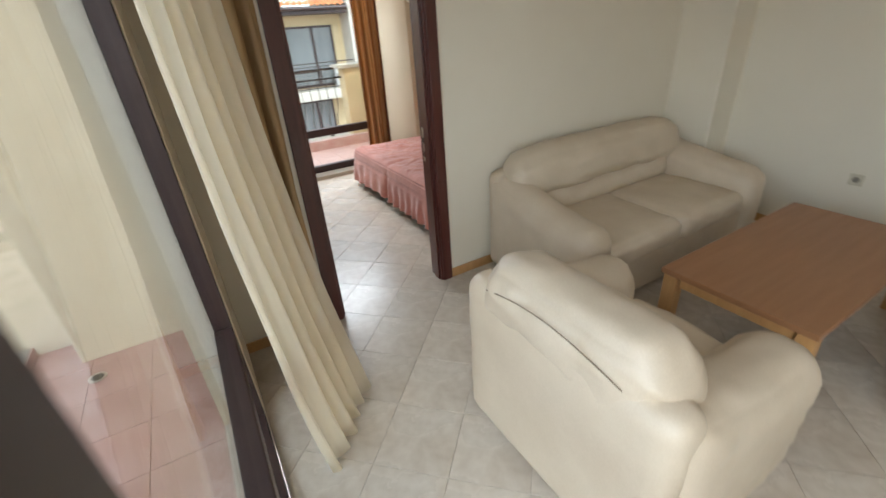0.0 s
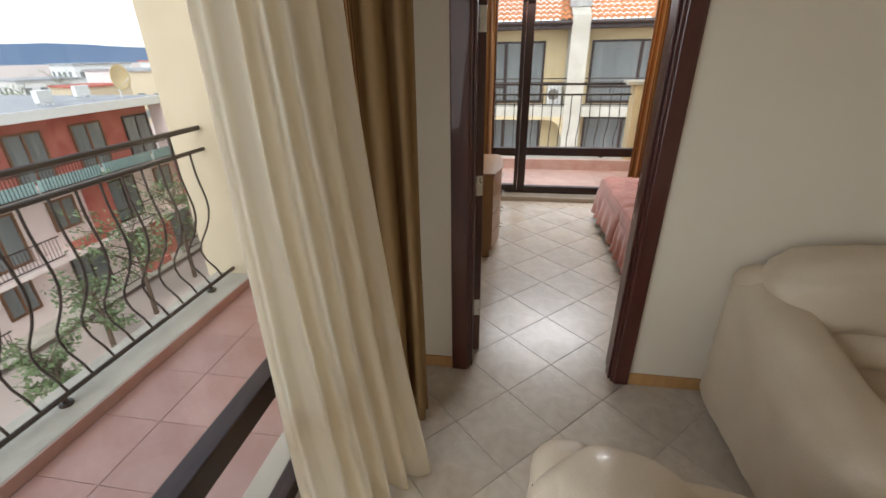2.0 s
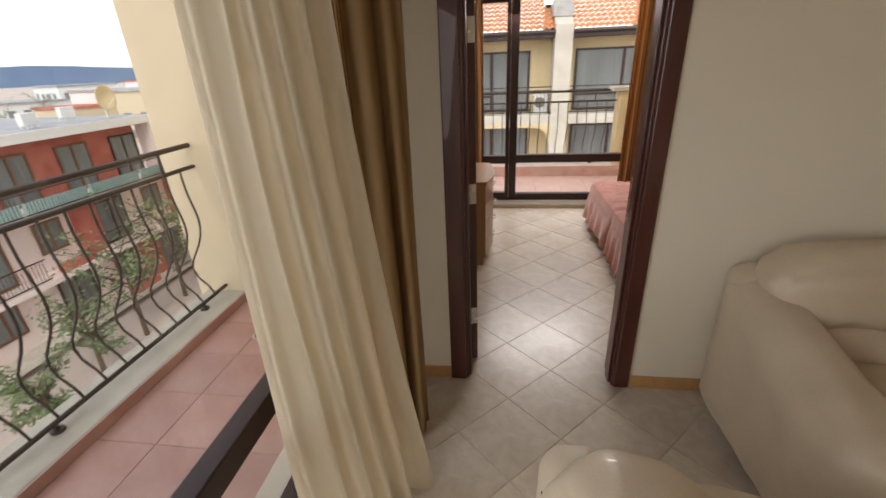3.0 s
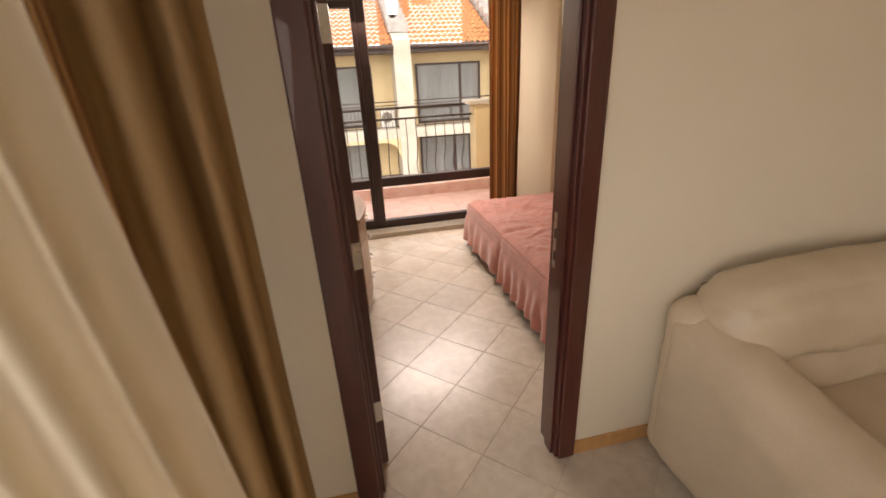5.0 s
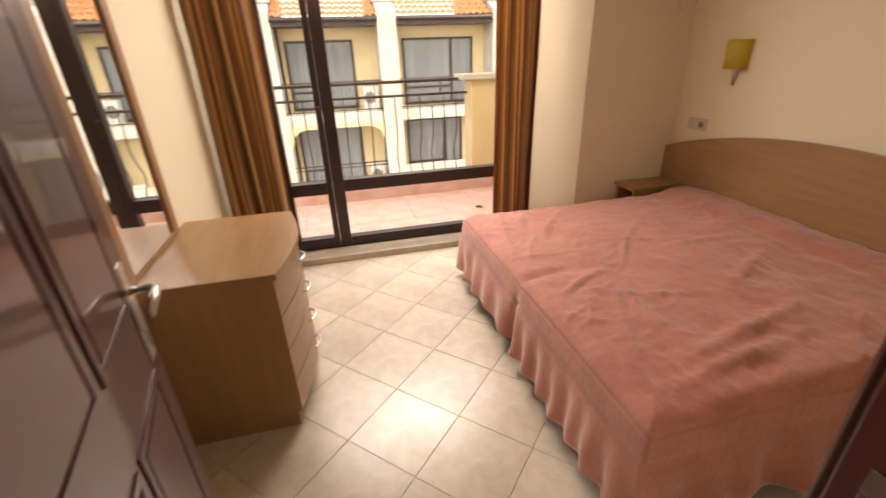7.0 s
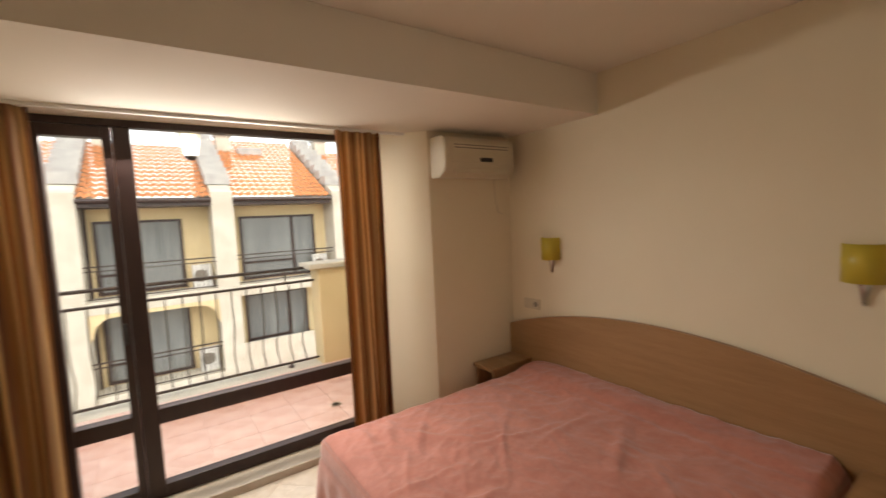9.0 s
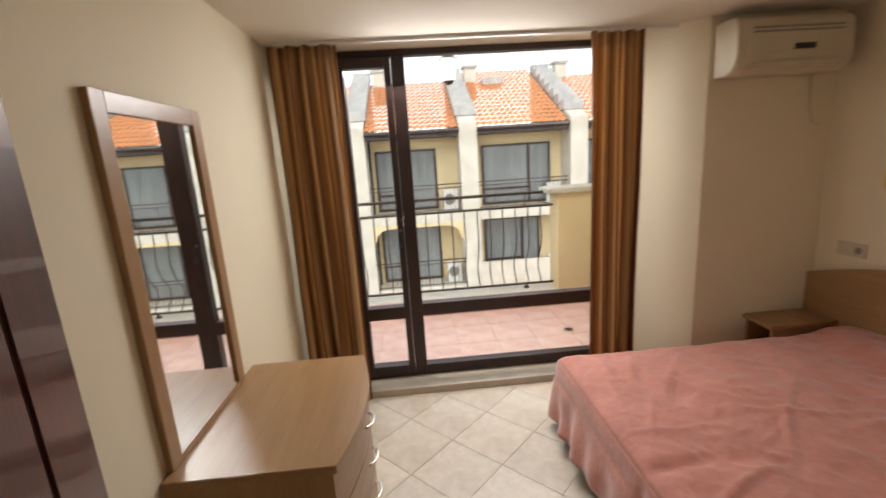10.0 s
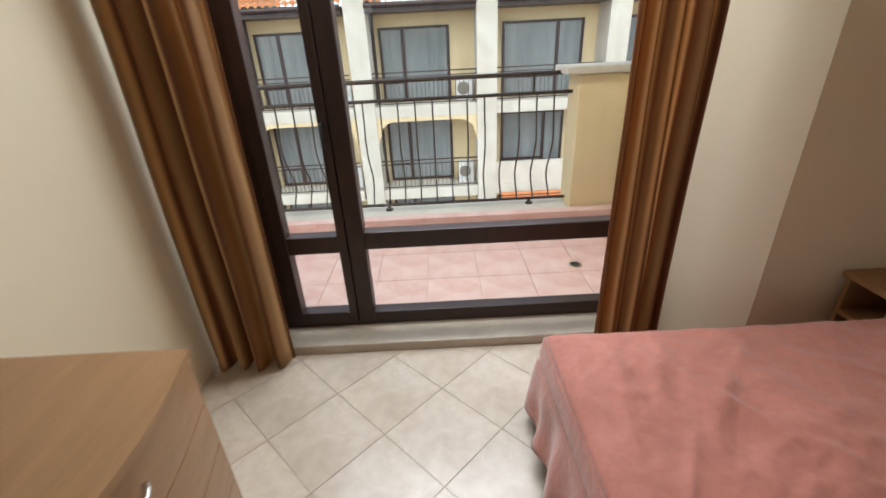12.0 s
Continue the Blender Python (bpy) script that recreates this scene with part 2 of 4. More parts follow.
def add_tube(bm, points, r, n=8):
    """A round bar along points."""
    rings, pts = [], [Vector(p) for p in points]
    side = None
    for i, p in enumerate(pts):
        d = (pts[min(i + 1, len(pts) - 1)] - pts[max(i - 1, 0)]).normalized()
        if side is None:
            side = d.orthogonal().normalized()
        side = (side - d * side.dot(d)).normalized()
        up = d.cross(side)
        rr = r[i] if isinstance(r, (list, tuple)) else r
        rings.append([bm.verts.new(p + rr * (math.cos(a) * side + math.sin(a) * up)) for a in [2 * math.pi * k / n for k in range(n)]])
    for a, b in zip(rings, rings[1:]):
        for k in range(n):
            bm.faces.new((a[k], a[(k + 1) % n], b[(k + 1) % n], b[k]))
    bm.faces.new(rings[0])
    bm.faces.new(rings[-1])
    return bm


def tube(points, r, n=8):
    return add_tube(bmesh.new(), points, r, n)


def soft(cx, cy, cz, sx, sy, sz, r, cuts=14, puff=0.0, crease=0.0, seed=0, shape=None):
    """A stuffed block: rounded by r, swollen by puff, with shallow creases; shape may bend a point."""
    bm = bmesh.new()
    bmesh.ops.create_cube(bm, size=2)
    bmesh.ops.subdivide_edges(bm, edges=bm.edges[:], cuts=cuts, use_grid_fill=True)
    for v in bm.verts:
        u = Vector([math.copysign(abs(c) ** 0.75, c) for c in v.co])
        p = Vector((u.x * sx / 2, u.y * sy / 2, u.z * sz / 2))
        rr = min(r, sx / 2.01, sy / 2.01, sz / 2.01)
        q = Vector([max(-h / 2 + rr, min(h / 2 - rr, c)) for c, h in zip(p, (sx, sy, sz))])
        d = p - q
        n = d.normalized() if d.length > 1e-6 else Vector((0, 0, 1))
        p = q + n * rr if d.length > 1e-6 else p
        if puff:
            w = max(0, 1 - u.x ** 2) * max(0, 1 - u.y ** 2), max(0, 1 - u.y ** 2) * max(0, 1 - u.z ** 2), max(0, 1 - u.x ** 2) * max(0, 1 - u.z ** 2)
            p += Vector((math.copysign(puff * w[1], u.x) * (abs(u.x) > 0.5), math.copysign(puff * w[2], u.y) * (abs(u.y) > 0.5), math.copysign(puff * w[0], u.z) * (abs(u.z) > 0.5)))
        if crease:
            s = noise.noise(Vector((p.x * 5 + seed, p.y * 5, p.z * 9))) * 0.6 + noise.noise(Vector((p.x * 14, p.y * 14 + seed, p.z * 22))) * 0.4
            p += n * s * crease
        if shape:
            p = shape(p)
        v.co = p + Vector((cx, cy, cz))
    return bm


def cloth(name, mat, parent, a, b, z0, z1, folds, depth, seed, rows=26, per=14, flare=0.0, smooth=True, top_gather=1.0, uvrep=1.0, hem=0.0):
    """A hanging curtain from plan point a to b with running folds; flare moves its foot off the line."""
    rnd = random.Random(seed)
    a, b = Vector(a), Vector(b)
    along = b - a
    out = Vector((along.y, -along.x)).normalized()
    cols = folds * per
    ph = [rnd.uniform(-0.5, 0.5) for _ in range(folds + 2)]
    am = [rnd.uniform(0.45, 1.5) for _ in range(folds + 2)]
    bm = bmesh.new()
    lay = bm.loops.layers.uv.new("UVMap")
    grid = []
    for j in range(rows + 1):
        h = j / rows
        row = []
        for i in range(cols + 1):
            s = i / cols
            k = s * folds
            k = min(folds, max(0.0, k + 0.42 * noise.noise(Vector((k * 0.9, seed * 1.7, 0.2 * h)))))
            i0 = int(k)
            f = k - i0
            amp = am[i0] * (1 - f) + am[i0 + 1] * f
            p0 = ph[i0] * (1 - f) + ph[i0 + 1] * f
            w = math.sin(2 * math.pi * k + 2.2 * p0 + p0 * h + 0.5 * math.sin(3 * h + 2 * s))
            w = math.copysign(abs(w) ** 0.8, w)
            d = depth * amp * (0.55 + 0.45 * h) * w + 0.012 * noise.noise(Vector((k, h * 4, seed)))
            q = a + along * (s + 0.012 * math.sin(5 * h + 7 * s)) + out * (d + flare * h * h)
            spread = 1 + hem * h
            q = (a + b) / 2 + (q - (a + b) / 2) * spread
            row.append(bm.verts.new((q.x, q.y, z1 + (z0 - z1) * h + (0.008 * math.sin(9 * s + seed) if j == rows else 0))))
        grid.append(row)
    for j in range(rows):
        for i in range(cols):
            f = bm.faces.new((grid[j][i], grid[j][i + 1], grid[j + 1][i + 1], grid[j + 1][i]))
            for lp, (u, v) in zip(f.loops, ((i, j), (i + 1, j), (i + 1, j + 1), (i, j + 1))):
                lp[lay].uv = (u / cols * uvrep, v / rows)
    ob = part(name, bm, mat, parent, smooth=smooth)
    th = ob.modifiers.new("thickness", "SOLIDIFY")
    th.thickness = 0.003
    return ob

# ---- structure: floor, walls, ceilings ----
H = 2.52
SOFFIT = 2.255
XL, XR = 0.12, 4.15
YB, YD, YD2 = -2.6, 2.20, 2.34
BL, BR, YW = 0.275, 3.57, 5.35
floor = whole("floor", box(XL, XR, YB, YW, -0.25, -0.004), GROUT, "concrete floor with dark joints under square tiles", "floor", "structure")
whole("wall_south", box(XL - 0.2, XR + 0.2, YB - 0.2, YB, -0.25, H), WALL, "plain cream painted wall", "wall", "structure")
whole("wall_east", boxes([(XR, XR + 0.2, YB, YD2, -0.25, H), (3.85, XR, 1.79, YD, 0, H)]), WALL, "cream painted living room wall with a corner pier", "wall", "structure")
whole("wall_west", boxes([(-0.02, XL, 1.64, YD, -0.25, H), (-0.02, XL, YB, 1.64, 2.28, H), (-0.02, XL, YB, -2.3, -0.25, 2.28)]), WALL, "cream painted wall round the balcony window", "wall", "structure")
whole("wall_middle", boxes([(-0.02, 0.70, YD, YD2, 0, H), (1.49, XR, YD, YD2, 0, H), (0.70, 1.49, YD, YD2, 2.04, H)]), WALL, "cream painted wall between living room and bedroom", "wall", "structure")
whole("wall_bedroom_west", box(-0.02, BL, YD2, YW + 0.10, -0.25, H), BEDWALL, "cream painted bedroom wall behind the dresser", "wall", "structure")
whole("wall_bedroom_east", box(BR, XR + 0.2, YD2, 5.6, -0.25, H), BEDWALL, "cream painted bedroom wall behind the bed", "wall", "structure")
whole("wall_north", boxes([(2.78, BR, 4.97, 5.6, -0.25, SOFFIT), (BL, BR, YW - 0.03, 5.6, SOFFIT, H)]), BEDWALL, "cream painted wall beside the terrace window", "wall", "structure")
bm = bmesh.new()
lo = [bm.verts.new((x, y, -0.25)) for x, y in ((2.47, 5.6), (2.47, 5.335), (2.779, 4.972), (2.779, 5.6))]
hi = [bm.verts.new((v.co.x, v.co.y, SOFFIT)) for v in lo]
for i in range(4):
    bm.faces.new((lo[i], lo[(i + 1) % 4], hi[(i + 1) % 4], hi[i]))
bm.faces.new(lo)
bm.faces.new(hi)
whole("wall_splay", bm, BEDWALL, "cream painted splayed reveal beside the terrace window", "wall", "structure")
whole("ceiling", box(XL - 0.2, XR + 0.2, YB - 0.2, 5.6, H, H + 0.25), CEIL, "plain off-white painted ceiling", "ceiling", "structure")
whole("ceiling_beam", box(BL, BR, 4.12, YW - 0.03, SOFFIT, H - 0.002), CEIL, "dropped painted beam above the terrace window", "beam", "structure")
whole("baseboard", boxes([(XL, 0.63, YD - 0.012, YD, 0, 0.07), (1.55, 3.85, YD - 0.012, YD, 0, 0.07), (XR - 0.012, XR, YB, 1.79, 0, 0.07)], 0.003), BEECH, "light brown wooden skirting", "skirting", "structure")


# ---- door between the rooms ----
door_frame = thing("door_1", (0, 0, 0), "dark mahogany door frame between the two rooms", "door frame", kind="structure")
for x0, x1 in ((0.70, 0.722), (1.472, 1.49)):
    part("jamb", box(x0, x1, YD - 0.004, YD2 + 0.004, 0, 2.04, bevel=0.003), MAHOG, door_frame)
for x0, x1 in ((0.722, 0.734), (1.460, 1.472)):
    part("door_stop", box(x0, x1, YD + 0.02, YD2 - 0.06, 0, 2.005, bevel=0.003), MAHOG, door_frame)
part("head", box(0.722, 1.472, YD - 0.004, YD2 + 0.004, 2.005, 2.04, bevel=0.003), MAHOG, door_frame)
for y0, y1 in ((YD - 0.02, YD - 0.004), (YD2 + 0.004, YD2 + 0.02)):
    for x0, x1 in ((0.628, 0.712), (1.482, 1.555)):
        part("architrave", box(x0, x1, y0, y1, 0, 2.02, bevel=0.006), MAHOG, door_frame)
    part("architrave", box(0.628, 1.555, y0, y1, 2.021, 2.12, bevel=0.006), MAHOG, door_frame)
strike = part("strike_plate", boxes([(1.4700, 1.4718, YD2 - 0.05, YD2 - 0.02, 0.87, 1.09)], 0.0005), CHROME, door_frame, "nickel strike plate")
part("latch_hole", boxes([(1.4690, 1.4699, YD2 - 0.043, YD2 - 0.027, 0.90, 0.94), (1.4690, 1.4699, YD2 - 0.043, YD2 - 0.027, 0.99, 1.03)]), BLACK, strike)
DOOR_TURN = 103
leaf = thing("interior_door", (0.728, YD2 + 0.012, 0), "dark mahogany panelled door standing open into the bedroom", "door", turn=DOOR_TURN)
LW = 0.735
slab = part("door_leaf", box(0, LW, -0.036, 0, 0.008, 2.0, bevel=0.003), MAHOG, leaf)
for x0, x1 in ((0.11, 0.355), (0.43, 0.63)):
    for z0, z1 in ((0.16, 0.82), (1.02, 1.86)):
        for y0, y1 in ((-0.0405, -0.036), (0.0, 0.0045)):
            part("raised_panel", box(x0, x1, y0, y1, z0, z1, bevel=0.004), MAHOG, slab)
            part("panel_moulding", boxes([(x0 - 0.025, x0 - 0.008, y0, y1, z0 - 0.025, z1 + 0.025), (x1 + 0.008, x1 + 0.025, y0, y1, z0 - 0.025, z1 + 0.025), (x0 - 0.008, x1 + 0.008, y0, y1, z0 - 0.025, z0 - 0.008), (x0 - 0.008, x1 + 0.008, y0, y1, z1 + 0.008, z1 + 0.025)]), MAHOG, slab)
for sgn, y in ((1, 0.0), (-1, -0.036)):
    plate = part("handle_plate", box(LW - 0.075, LW - 0.035, min(y, y + sgn * 0.006), max(y, y + sgn * 0.006), 0.86, 1.08, bevel=0.002), CHROME, leaf, "nickel handle plate")
    part("lever_handle", tube([(LW - 0.055, y, 1.02), (LW - 0.055, y + sgn * 0.045, 1.02), (LW - 0.07, y + sgn * 0.052, 1.02), (LW - 0.17, y + sgn * 0.052, 1.018)], 0.009, 10), CHROME, plate, smooth=True)
    part("keyhole", box(LW - 0.058, LW - 0.052, min(y + sgn * 0.006, y + sgn * 0.0072), max(y + sgn * 0.006, y + sgn * 0.0072), 0.90, 0.925), BLACK, plate)
for z in (0.30, 1.0, 1.72):
    part("hinge_plate", box(-0.0025, -0.0003, -0.034, -0.004, z - 0.05, z + 0.05, bevel=0.0004), CHROME, leaf, "nickel hinge plate")
    part("hinge", tube([(-0.004, 0.006, z - 0.05), (-0.004, 0.006, z + 0.05)], 0.008, 10), CHROME, leaf, "nickel barrel hinge", smooth=True)


# ---- windows ----
def glass_pane(parent, b):
    ob = part("pane", b, GLASS, parent)
    ob.visible_shadow = False
    return ob


win = thing("window_1", (0, 0, 0), "dark brown glazed terrace window with a low transom", "window", kind="structure")
FY0, FY1 = YW, YW + 0.07
part("window_frame", boxes([(BL, 0.36, FY0, FY1, 0.05, SOFFIT), (2.40, 2.468, FY0, FY1, 0.05, SOFFIT), (0.36, 2.40, FY0, FY1, 0.05, 0.075), (0.36, 2.40, FY0, FY1, 2.215, SOFFIT)], 0.004), FRAME, win)
part("mullion", box(0.975, 1.06, FY0 - 0.006, FY1, 0.075, 2.215, bevel=0.006), FRAME, win)
sash = part("sash", boxes([(0.62, 0.68, FY0 - 0.016, FY1 - 0.01, 0.078, 2.21), (0.93, 0.972, FY0 - 0.016, FY1 - 0.01, 0.078, 2.21), (0.68, 0.93, FY0 - 0.016, FY1 - 0.01, 0.078, 0.145), (0.68, 0.93, FY0 - 0.016, FY1 - 0.01, 2.15, 2.21), (0.68, 0.93, FY0 - 0.016, FY1 - 0.01, 0.495, 0.585), (0.36, 0.62, FY0, FY1, 0.078, 2.21)], 0.004), FRAME, win)
part("window_handle", tube([(0.95, FY0 - 0.02, 1.12), (0.95, FY0 - 0.05, 1.12), (0.95, FY0 - 0.05, 1.01)], 0.008), BLACK, sash, smooth=True)
part("transom", box(1.06, 2.40, FY0 - 0.004, FY1, 0.50, 0.592, bevel=0.006), FRAME, win)
part("bottom_rail", box(1.06, 2.40, FY0 - 0.004, FY1, 0.075, 0.13, bevel=0.004), FRAME, win)
for b in ((0.68, 0.93, 0.145, 0.495), (0.68, 0.93, 0.585, 2.15), (1.06, 2.40, 0.13, 0.50), (1.06, 2.40, 0.592, 2.215)):
    glass_pane(win, box(b[0] - 0.004, b[1] + 0.004, FY0 + 0.03, FY0 + 0.036, b[2] - 0.004, b[3] + 0.004))
whole("window_sill_1", boxes([(BL, 2.468, 5.18, FY1 + 0.02, -0.2, 0.05)], 0.006), STONE, "pale stone threshold under the terrace window", "sill", "structure")

win2 = thing("window_2", (0, 0, 0), "dark brown glazed balcony window with a low transom", "window", kind="structure")
GX0, GX1 = 0.045, 0.115
part("window_frame", boxes([(GX0, GX1, 1.595, 1.64, 0, 2.28), (GX0, GX1, -2.3, -2.22, 0, 2.28), (GX0, GX1, -2.22, 1.595, 0, 0.07), (GX0, GX1, -2.22, 1.595, 2.21, 2.28)], 0.004), FRAME, win2)
part("mullion", box(GX0 - 0.004, GX1 + 0.004, -0.04, 0.09, 0.07, 2.21, bevel=0.006), FRAME, win2)
part("mullion", box(GX0 - 0.004, GX1 + 0.004, -1.2, -1.1, 0.07, 2.21, bevel=0.006), FRAME, win2)
for y0, y1 in ((0.09, 1.595), (-1.1, -0.04), (-2.22, -1.2)):
    part("transom", box(GX0 - 0.002, GX1 + 0.002, y0, y1, 0.50, 0.595, bevel=0.006), FRAME, win2)
    glass_pane(win2, box(GX0 + 0.03, GX0 + 0.036, y0 - 0.004, y1 + 0.004, 0.066, 0.504))
    glass_pane(win2, box(GX0 + 0.03, GX0 + 0.036, y0 - 0.004, y1 + 0.004, 0.591, 2.214))
whole("window_sill_2", box(-0.06, GX0, -2.3, 1.64, -0.25, 0.062, bevel=0.005), STONE, "pale stone threshold under the balcony window", "sill", "structure")


# ---- railings ----
def railing(name, p, q, out, label, z_low=0.16, z_up=1.045, z_top=1.18, step=0.128, feet=1.05):
    """A wrought-iron rail from p to q whose bars belly outwards."""
    r = thing(name, (0, 0, 0), label, "railing")
    p, q, out = Vector(p), Vector(q), Vector(out)
    d = (q - p)
    n = int(d.length / step)
    part("handrail", tube([(*p, z_top), (*q, z_top)], 0.016, 10), IRON, r, smooth=True)
    part("upper_rail", tube([(*p, z_up), (*q, z_up)], 0.013), IRON, r, smooth=True)
    part("lower_rail", tube([(*p, z_low), (*q, z_low)], 0.013), IRON, r, smooth=True)
    hgt = z_up - z_low
    bar = bmesh.new()
    pts = []
    for k in range(15):
        s = k / 14
        b = 0.115 * math.exp(-((s - 0.22) / 0.17) ** 2) - 0.035 * math.exp(-((s - 0.62) / 0.16) ** 2)
        b *= min(1, s * 9) * min(1, (1 - s) * 6)
        pts.append((out.x * b, out.y * b, z_low + hgt * s))
    me = mesh_of(add_tube(bar, pts, 0.0065, 6), "baluster", IRON, True)
    for k in range(1, n):
        o = new("baluster", me)
        o.parent = r
        c = p + d * (k / n)
        o.location = (c.x, c.y, 0)
    m = max(2, int(d.length / feet))
    for k in range(m + 1):
        c = p + d * ((k + 0.25) / (m + 0.5))
        part("post", tube([(c.x, c.y, z_up), (c.x, c.y, z_top)], 0.009), IRON, r)
        part("foot", tube([(c.x, c.y, z_low - 0.045), (c.x, c.y, z_low - 0.03), (c.x, c.y, z_low - 0.028), (c.x, c.y, z_low)], [0.03, 0.03, 0.012, 0.012], 10), IRON, r)
    return r


def tiled(name, x0, x1, y0, y1, z, size, label, base, mat=TERRA):
    """A tiled deck: a slab with square tiles of their own."""
    deck = whole(name, box(x0, x1, y0, y1, base, z - 0.006), TERRA_JOINT, label, "floor", "structure")
    nx, ny = round((x1 - x0) / size), round((y1 - y0) / size)
    sx, sy = (x1 - x0) / nx, (y1 - y0) / ny
    me = mesh_of(box(-sx / 2 + 0.0015, sx / 2 - 0.0015, -sy / 2 + 0.0015, sy / 2 - 0.0015, -0.0055, 0, bevel=0.001, seg=1), "terrace_tile", mat)
    for i in range(nx):
        for j in range(ny):
            o = new("tile", me)
            o.parent = deck
            o.location = (x0 + sx * (i + 0.5), y0 + sy * (j + 0.5), z)
    return deck


def drain_cover(x, y, z):
    d = thing("floor_drain", (x, y, z), "small round metal drain in terracotta floor", "drain")
    part("rim", tube([(0, 0, 0.0), (0, 0, 0.004)], 0.045, 18), CHROME, d)
    part("grate", tube([(0, 0, 0.004), (0, 0, 0.0055)], 0.03, 14), BLACK, d)


# terrace before the bedroom
tiled("terrace_floor", -1.6, 4.6, 5.44, 6.55, 0.05, 0.33, "terracotta tiled terrace floor", -0.25)
whole("terrace_kerb", boxes([(-1.6, 2.46, 6.60, 6.88, -0.3, 0.185)], 0.01), WHITE, "pale concrete kerb under the railing", "kerb", "structure")
whole("kerb_facing", box(-1.6, 4.6, 6.50, 6.598, 0.045, 0.195, bevel=0.004), TERRA, "terracotta upstand along the terrace kerb", "kerb", "structure")
whole("terrace_wall", boxes([(2.46, 4.6, 6.60, 6.86, -0.3, 1.17)], 0.01), YELLOW, "yellow rendered parapet wall on the terrace", "wall", "structure")
whole("parapet_cap", box(2.36, 4.6, 6.56, 6.9, 1.172, 1.225, bevel=0.008), WHITE, "white coping on the terrace parapet", "coping", "structure")
whole("terrace_side_wall", boxes([(4.6, 4.8, 5.6, 6.9, -0.3, 2.8), (-1.8, -1.6, 5.44, 6.9, -0.3, 1.2)]), YELLOW, "yellow rendered side wall of the terrace", "wall", "structure")
railing("terrace_railing", (-1.58, 6.75), (2.46, 6.75), (0, 1), "dark iron terrace railing with bellied bars on a kerb", z_low=0.23)
drain_cover(2.31, 5.90, 0.05)

# balcony before the living room
tiled("balcony_floor", -0.97, -0.062, -3.0, 2.88, 0.05, 0.33, "brown-red tiled balcony floor", -0.25, TERRA_DARK)
whole("balcony_kerb", boxes([(-1.28, -0.978, -3.0, 2.88, -0.3, 0.115)], 0.01), CONC, "pale concrete balcony kerb", "kerb", "structure")
whole("balcony_upstand", box(-0.977, -0.97, -3.0, 2.88, 0.05, 0.112), TERRA_DARK, "brown-red upstand along the balcony kerb", "kerb", "structure")
whole("balcony_end_wall", boxes([(-1.35, -0.022, 2.88, 3.15, -0.3, 2.9), (-0.72, -0.022, 2.62, 2.88, 0.05, 2.9)], 0.004), STUCCO, "rough cream stucco wall at the balcony end", "wall", "structure")
whole("outer_wall", boxes([(-0.06, -0.022, 1.65, 2.62, -0.3, 2.9), (-0.06, -0.022, -3.0, 1.65, 2.285, 2.9)]), STUCCO, "cream stucco outer wall", "wall", "structure")
railing("balcony_railing", (-1.12, -2.95), (-1.12, 2.87), (-1, 0), "dark iron balcony railing with bellied bars on a kerb")
drain_cover(-0.63, 2.42, 0.05)


